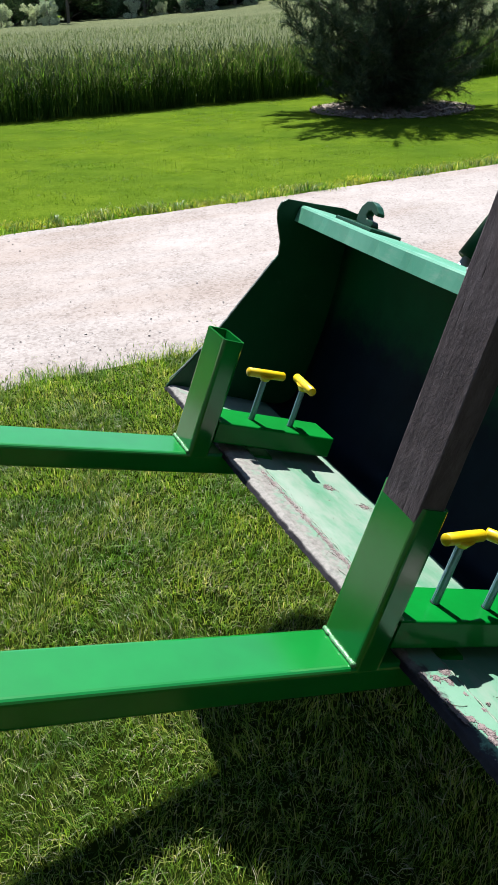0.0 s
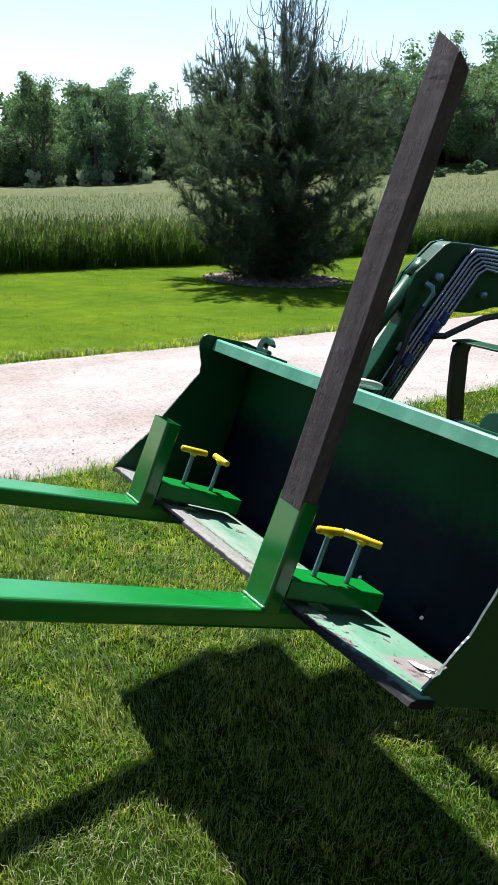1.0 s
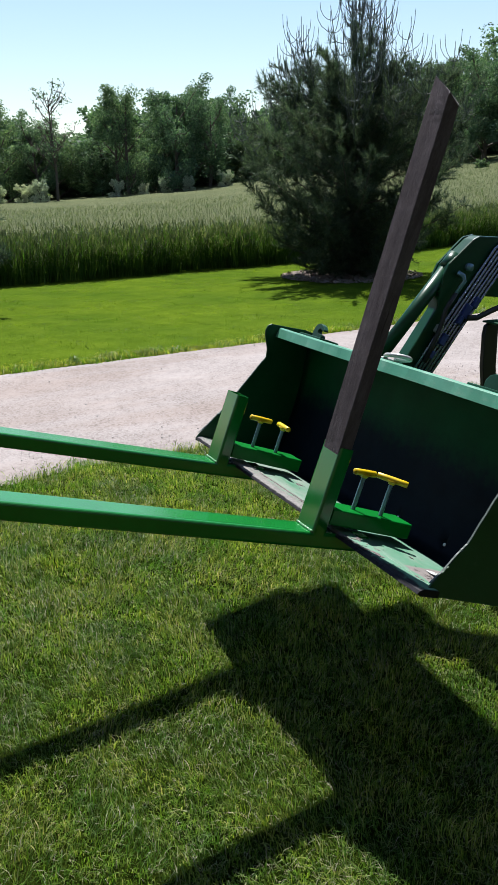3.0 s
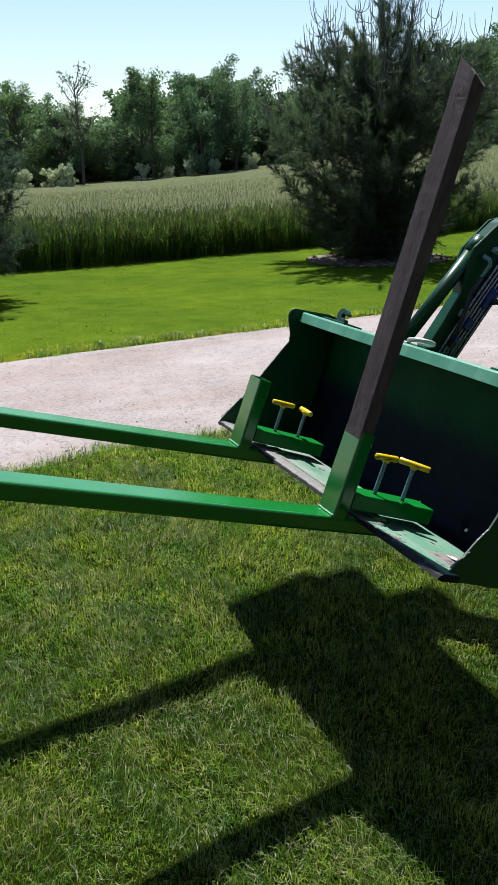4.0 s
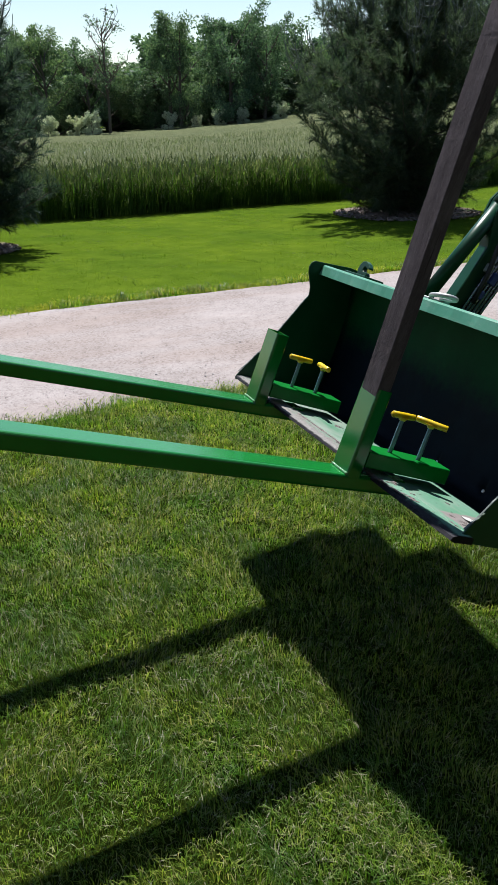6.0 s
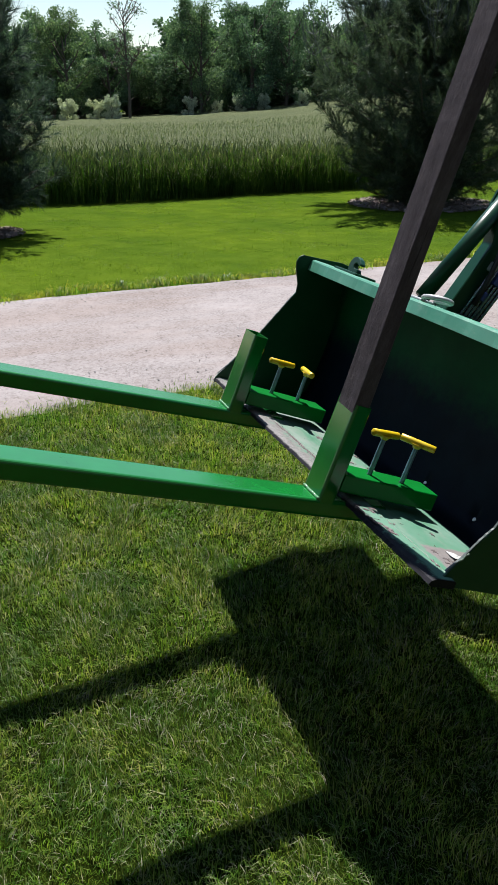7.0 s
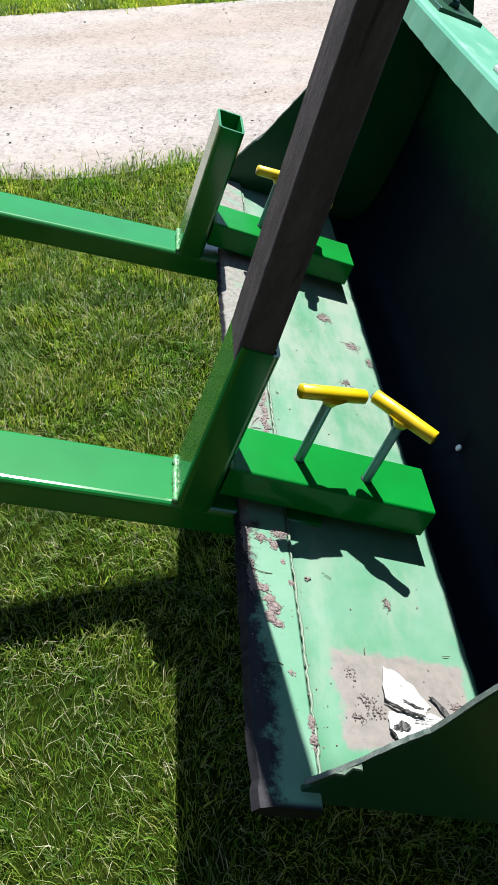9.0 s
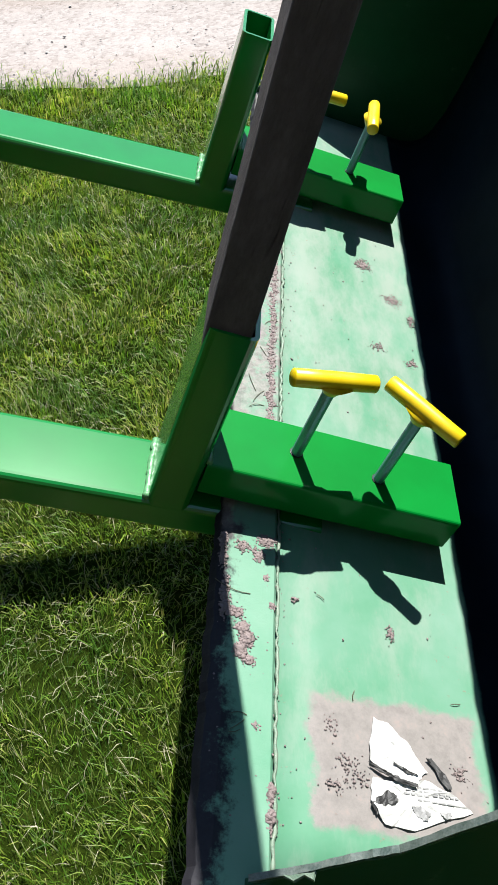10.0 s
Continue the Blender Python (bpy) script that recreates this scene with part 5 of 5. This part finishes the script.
def pine(x, y, height, radius, seed, label, shoots, shape, twigs, skirt=0.16):
    """A bushy young pine: whorled limbs, needle bundles, and pale bare shoots at the top."""
    rng = np.random.default_rng(seed)
    tree = empty("pine_tree", Matrix.Translation((x, y, float(ground_z(x, y)))), label, "pine tree", "pines in the lawn")
    wood, leaf, cand = Tris(), Tris(), Tris()
    k = 14
    tz = np.linspace(-0.05, height * 0.93, k)
    trunk = np.stack([0.05 * np.sin(tz * 1.1 + seed), 0.05 * np.sin(tz * 0.9), tz], 1)
    wood.limb(trunk, np.linspace(0.085, 0.012, k), 8)
    places, ways = [], []
    z = skirt
    while z < height * 0.90:
        f = z / height
        reach = radius * (np.interp(f, [0.05, 0.16, 0.35, 0.55, 0.75, 0.9, 1.0], shape))
        m = rng.integers(6, 9)
        a0 = rng.uniform(0, 6.28)
        for q in range(m):
            a = a0 + q * 6.283 / m + rng.normal(0, 0.18)
            le = reach * rng.uniform(0.72, 1.12)
            rise = np.interp(f, [0, 0.3, 0.7, 1.0], [0.05, 0.36, 0.55, 0.8]) + rng.normal(0, 0.08)
            s = np.linspace(0, 1, 7)
            px = np.cos(a) * le * s
            py = np.sin(a) * le * s
            pz = z + le * (rise * s ** 1.25) - (0.10 * le * np.sin(s * 3.1) if f < 0.4 else 0)
            pts = np.stack([px, py, pz], 1) + rng.normal(0, 0.012, (7, 3))
            wood.limb(pts, np.linspace(0.022 * (1.2 - f), 0.004, 7), 4)
            for g in range(int(twigs * (1 + 1.1 * le / radius))):
                t = rng.uniform(0.03, 1.0)
                i = min(int(t * 6), 5)
                p = pts[i] + (pts[i + 1] - pts[i]) * (t * 6 - i)
                w = (pts[i + 1] - pts[i]) / np.linalg.norm(pts[i + 1] - pts[i])
                d = w * 0.8 + rng.normal(0, 0.6, 3) + np.array([0, 0, 0.28])
                d /= np.linalg.norm(d)
                tl = rng.uniform(0.16, 0.42) * (1.15 - 0.5 * t)
                if g % 3 == 0:
                    wood.limb(np.stack([p, p + d * tl]), [0.005, 0.002], 3)
                for r in (0.3, 0.55, 0.8, 1.0):
                    places.append(p + d * tl * r)
                    ways.append(d)
        z += rng.uniform(0.15, 0.21)
    for q in range(shoots):     # spring leaders, each with whorls of arms that curve up like a candlestick
        a, rr = rng.uniform(0, 6.28), radius * 0.80 * rng.random() ** 0.55
        if rr > 0.5 * radius and rng.random() < 0.5:
            continue
        base_z = height * (1.13 - 0.50 * (rr / (radius * 0.80)) ** 1.3) * rng.uniform(0.92, 1.05)
        p = np.array([np.cos(a) * rr, np.sin(a) * rr, base_z - 0.12])
        le = rng.uniform(0.65, 1.35) * (1.2 - 0.5 * rr / radius) * height / 3.7
        d = np.array([np.cos(a) * 0.75 * rr / radius, np.sin(a) * 0.75 * rr / radius, 1.0]) + rng.normal(0, 0.06, 3)
        s = np.linspace(0, 1, 4)
        line = p + d * (le * s)[:, None] + rng.normal(0, 0.01, (4, 3))
        cand.limb(line, np.linspace(0.013, 0.006, 4), 5)
        for r in (0.30, 0.62, 0.80):
            b = p + d * le * r
            turn = rng.uniform(0, 6.28)
            arms = rng.integers(3, 6)
            for e in range(arms):
                c = turn + e * 6.283 / arms + rng.normal(0, 0.25)
                o = np.array([np.cos(c), np.sin(c), 0.0])
                reach, up = rng.uniform(0.14, 0.34), rng.uniform(0.25, 0.55)
                f = np.linspace(0, 1, 5)[:, None]
                cand.limb(b + o * reach * np.sin(f * 1.6) + np.array([0, 0, up]) * f ** 1.7, np.linspace(0.007, 0.004, 5), 4)
            if r < 0.7:
                for back in (0.0, 0.12, 0.24, 0.36):
                    for _ in range(3):
                        places.append(b - d * back * le + rng.normal(0, 0.05, 3))
                        ways.append(d / np.linalg.norm(d))
    places, ways = np.array(places), np.array(ways)
    needles(leaf, places, ways, rng, 15, 0.14, 0.0068)
    wood.build("trunk", M_BARK, tree, "dark bark trunk and limbs")
    leaf.build("crown", M_NEEDLE, tree, "blue-green needles in loose bundles")
    tagged(cand.build("top_growth", M_CANDLE, tree, "pale upright spring shoots"), kind="stuff")
    return tree


pine(2.62, 15.35, 3.70, 2.50, 11, "bushy young pine with pale upright shoots beside the driveway", 75, [0.60, 0.78, 0.98, 1.0, 0.68, 0.34, 0.12], 30)
pine(-4.50, 10.40, 3.35, 1.36, 23, "smaller bushy pine in a mulch ring on the lawn", 16, [0.66, 0.90, 1.0, 0.86, 0.56, 0.32, 0.15], 22, 0.34)


def mulch(x, y, r, seed):
    """A ring of wood chips round a tree."""
    rng = np.random.default_rng(seed)
    n = int(1900 * r * r)
    a, rr = rng.uniform(0, 6.283, n), r * np.sqrt(rng.random(n)) * (1 + 0.12 * np.sin(rng.uniform(0, 6.28)))
    px, py = x + rr * np.cos(a), y + rr * np.sin(a)
    z = ground_z(px, py) + 0.010 + 0.04 * (1 - rr / r) + rng.uniform(0, 0.006, n)
    c = np.stack([px, py, z], 1)
    d = rng.normal(0, 1, (n, 3)) * [1, 1, 0.3]
    d /= np.linalg.norm(d, axis=1)[:, None]
    s = np.cross(d, rng.normal(0, 0.4, (n, 3)) + [0, 0, 1])
    s /= np.linalg.norm(s, axis=1)[:, None]
    le, wi = rng.uniform(0.02, 0.05, (n, 1)), rng.uniform(0.008, 0.018, (n, 1))
    up = np.array([0, 0, 0.008])
    verts = np.stack([c - d * le - s * wi, c + d * le - s * wi, c + d * le + s * wi, c - d * le + s * wi, c + up], 1).reshape(-1, 3)
    tris = (np.arange(n)[:, None, None] * 5 + np.array([[0, 1, 4], [1, 2, 4], [2, 3, 4], [3, 0, 4]])[None]).reshape(-1, 3)
    q = np.arange(40) * 2 * np.pi / 40
    disc = np.stack([x + r * 0.80 * np.cos(q), y + r * 0.80 * np.sin(q), ground_z(x + np.cos(q), y + np.sin(q)) - 0.02], 1)
    disc = np.concatenate([disc, [[x, y, float(ground_z(x, y)) + 0.06]]])
    dt = np.stack([np.arange(40), (np.arange(40) + 1) % 40, np.full(40, 40)], 1)
    ob = triangles("mulch_ring", np.concatenate([verts, disc]), np.concatenate([tris, dt + len(verts)]), M_MULCH)
    return tagged(ob, "ring of tan wood-chip mulch under a pine", "mulch", kind="stuff")


mulch(2.62, 15.35, 1.28, 3)
mulch(-4.50, 10.40, 0.86, 4)


def leaf_cloud(store, centres, radii, rng, per, size):
    """Small folded leaf sprays filling uneven clumps."""
    c = np.repeat(centres, per, 0)
    r = np.repeat(radii, per)[:, None]
    d = rng.normal(0, 1, c.shape)
    d /= np.linalg.norm(d, axis=1)[:, None]
    p = c + d * r * rng.random((len(c), 1)) ** 0.4 * np.array([1, 1, 0.75])
    a = rng.normal(0, 1, c.shape)
    a /= np.linalg.norm(a, axis=1)[:, None]
    b = np.cross(a, d + rng.normal(0, 0.6, c.shape))
    b /= np.linalg.norm(b, axis=1)[:, None] + 1e-9
    s = size * rng.uniform(0.5, 1.3, (len(c), 1))
    verts = np.stack([p - a * s, p + b * s * 0.55, p + a * s, p - b * s * 0.55 + d * s * 0.3], 1).reshape(-1, 3)
    i = np.arange(len(c))[:, None] * 4
    store.add(verts, np.concatenate([i + [[0, 1, 2]], i + [[0, 2, 3]]]))


def oak(height, spread_r, seed, material, label, category, group, per=60, size=0.27, bare=False, low=0.25):
    """A broad-leaved tree at the origin: trunk, forked limbs and a ragged crown of leaf sprays."""
    rng = np.random.default_rng(seed)
    tree = empty("broadleaf_tree" if category == "tree" else category, Matrix.Identity(4), label, category, group)
    wood, leaf = Tris(), Tris()
    k = 9
    tz = np.linspace(-0.6, height * 0.72, k)
    sway = rng.uniform(-0.05, 0.05, 2)
    trunk = np.stack([sway[0] * tz + 0.1 * np.sin(tz * 0.5), sway[1] * tz + 0.1 * np.sin(tz * 0.4 + 1), tz], 1)
    wood.limb(trunk, np.linspace(0.025 * height, 0.006 * height, k) * (0.48 if bare else 1), 7)
    centres, radii = [], []
    limbs = 16 if not bare else 20
    for q in range(limbs):
        f = rng.uniform(low, 0.98)
        i = f * (k - 1)
        b = trunk[int(i)] + (trunk[min(int(i) + 1, k - 1)] - trunk[int(i)]) * (i - int(i))
        a = q * 2.4 + rng.normal(0, 0.3)
        le = spread_r * np.interp(f, [0.0, 0.4, 0.7, 1.0], [0.75, 1.0, 0.85, 0.45]) * rng.uniform(0.65, 1.15)
        rise = rng.uniform(0.35, 0.9) + 0.7 * f
        s = np.linspace(0, 1, 5)
        pts = b + np.stack([np.cos(a) * le * s, np.sin(a) * le * s, le * rise * s ** 1.1], 1) + rng.normal(0, 0.05 * le, (5, 3)) * s[:, None]
        wood.limb(pts, np.linspace(0.010, 0.003, 5) * height * (0.42 if bare else 1), 4)
        for g in range(3 if not bare else 10):
            t = rng.integers(2, 5)
            o = rng.normal(0, 1, 3) + [0, 0, 0.6]
            o /= np.linalg.norm(o)
            e = pts[t] + o * le * rng.uniform(0.25, 0.5)
            wood.limb(np.stack([pts[t], (pts[t] + e) / 2 + rng.normal(0, 0.04 * le, 3), e]), np.array([0.004, 0.003, 0.0015]) * height * (0.55 if bare else 1), 3)
            centres.append(e)
            radii.append(spread_r * rng.uniform(0.16, 0.34))
        centres.append(pts[-1])
        radii.append(spread_r * rng.uniform(0.2, 0.36))
        centres.append(pts[3])
        radii.append(spread_r * rng.uniform(0.2, 0.36))
    wood.build("trunk", M_BARK, tree, "grey trunk and limbs")
    if bare:
        pick = rng.permutation(len(centres))[:60]
        leaf_cloud(leaf, np.array(centres)[pick], np.array(radii)[pick] * 0.8, rng, 14, size * 0.42)
    else:
        leaf_cloud(leaf, np.array(centres), np.array(radii), rng, per, size)
    leaf.build("crown", material, tree, "sparse leaves" if bare else "ragged leafy crown")
    return tree


EYE = (-0.1, -1.3)


def woods_at(az, dist):
    return EYE[0] + dist * math.sin(radians(az)), EYE[1] + dist * math.cos(radians(az))


kinds = [oak(12.0, 3.7, 40 + k, M_LEAF, "leafy woodland tree at the far edge of the field", "tree", "trees along the far edge of the field", 190, 0.115, low=0.08) for k in range(5)]
kinds += [oak(12.0, 5.0, 60 + k, M_LEAF, "leafy tree deeper in the woods", "tree", "trees along the far edge of the field", 90, 0.26, low=0.0) for k in range(3)]
tops = ([-34, -22, -15, -12, -9, -7.4, -6.3, -4, -1, 0.4, 2, 6, 12, 17, 22, 34], [13.0, 12.8, 12.9, 12.2, 10.9, 10.8, 13.6, 13.0, 13.8, 12.0, 10.5, 10.5, 11.5, 13.5, 15.5, 15])
rng = random.Random(77)
used = [False] * 8
rows = [(az + rng.uniform(-0.8, 0.8), 97 + rng.uniform(-4, 3), 0.98, rng.uniform(0.8, 1.08)) for az in np.arange(-30, 34, 2.0)]
rows += [(-5.9, 93, 1.0, 0.9), (-2.6, 92, 1.0, 0.95), (-0.4, 94, 1.0, 0.9), (19.5, 78, 0.95, 1.0), (23.5, 76, 0.98, 1.05), (27.5, 78, 0.95, 1.0)]
fronts = len(rows)
rows += [(az + rng.uniform(-0.8, 0.8), 110 + rng.uniform(-4, 4), 0.74, rng.uniform(0.95, 1.2)) for az in np.arange(-30, 35, 1.5)]
rows += [(az + rng.uniform(-0.6, 0.6), 104, 0.50, rng.uniform(1.9, 2.5)) for az in np.arange(-30, 35, 1.8)]
for q, (az, dist, share, wide) in enumerate(rows):
    if dist > 85 and az > 14:
        dist -= 14
    x, y = woods_at(az, dist)
    h = float(np.interp(az, *tops)) * share * rng.uniform(0.84, 1.06) * dist / 97
    z = float(ground_z(np.float64(x), np.float64(y)))
    which = q % 5 if q < fronts else 5 + q % 3
    s = h / 12.6
    at = Matrix.Translation((x, y, z)) @ Matrix.Rotation(rng.uniform(0, 6.28), 4, "Z") @ Matrix.Diagonal((s * wide, s * wide, s, 1))
    if not used[which]:
        used[which] = True
        kinds[which].matrix_basis = at
    else:
        twin = copy_thing(kinds[which], Matrix.Identity(4))
        twin.matrix_basis = at
x, y = woods_at(-10.7, 88)
dead = oak(14.6, 2.6, 91, M_LEAF, "half-dead tree with bare forked limbs before the woods", "tree", "trees along the far edge of the field", bare=True, low=0.35)
dead.matrix_basis = Matrix.Translation((x, y, float(ground_z(np.float64(x), np.float64(y)))))
shrub = oak(3.4, 1.7, 95, M_SHRUB, "pale silvery shrub at the far edge of the field", "shrub", "shrubs along the far edge of the field", 110, 0.10, low=0.02)
spots = [(-14.7, 86, 0.62), (-12.9, 87, 0.58), (-11.8, 86, 0.68), (-17.6, 87, 0.6), (-20, 87, 0.8), (-24, 88, 0.9), (-6.8, 89, 0.55), (-4.9, 89, 0.40), (-3.5, 89, 0.52), (-1.9, 89, 0.5), (0.6, 90, 0.55), (3.5, 88, 0.6)]
for q, (az, dist, s) in enumerate(spots):
    x, y = woods_at(az, dist)
    at = Matrix.Translation((x, y, float(ground_z(np.float64(x), np.float64(y))) + 0.3)) @ Matrix.Rotation(q * 1.3, 4, "Z") @ Matrix.Diagonal((s * 0.8, s * 0.8, s, 1))
    if q == 0:
        shrub.matrix_basis = at
    else:
        copy_thing(shrub, Matrix.Identity(4)).matrix_basis = at
bush = oak(1.6, 0.9, 97, M_LEAF, "small dark bush on the far edge of the field", "bush", "bushes along the far edge of the field", 60, 0.09, low=0.02)
for q, (az, dist, s) in enumerate(((17.6, 69, 0.42), (19.2, 70, 0.50), (20.2, 69, 0.42), (22.4, 70, 0.6))):
    x, y = woods_at(az, dist)
    at = Matrix.Translation((x, y, float(ground_z(np.float64(x), np.float64(y))) + 0.55)) @ Matrix.Rotation(q * 1.7, 4, "Z") @ Matrix.Diagonal((s * 1.3, s * 1.3, s, 1))
    if q == 0:
        bush.matrix_basis = at
    else:
        copy_thing(bush, Matrix.Identity(4)).matrix_basis = at
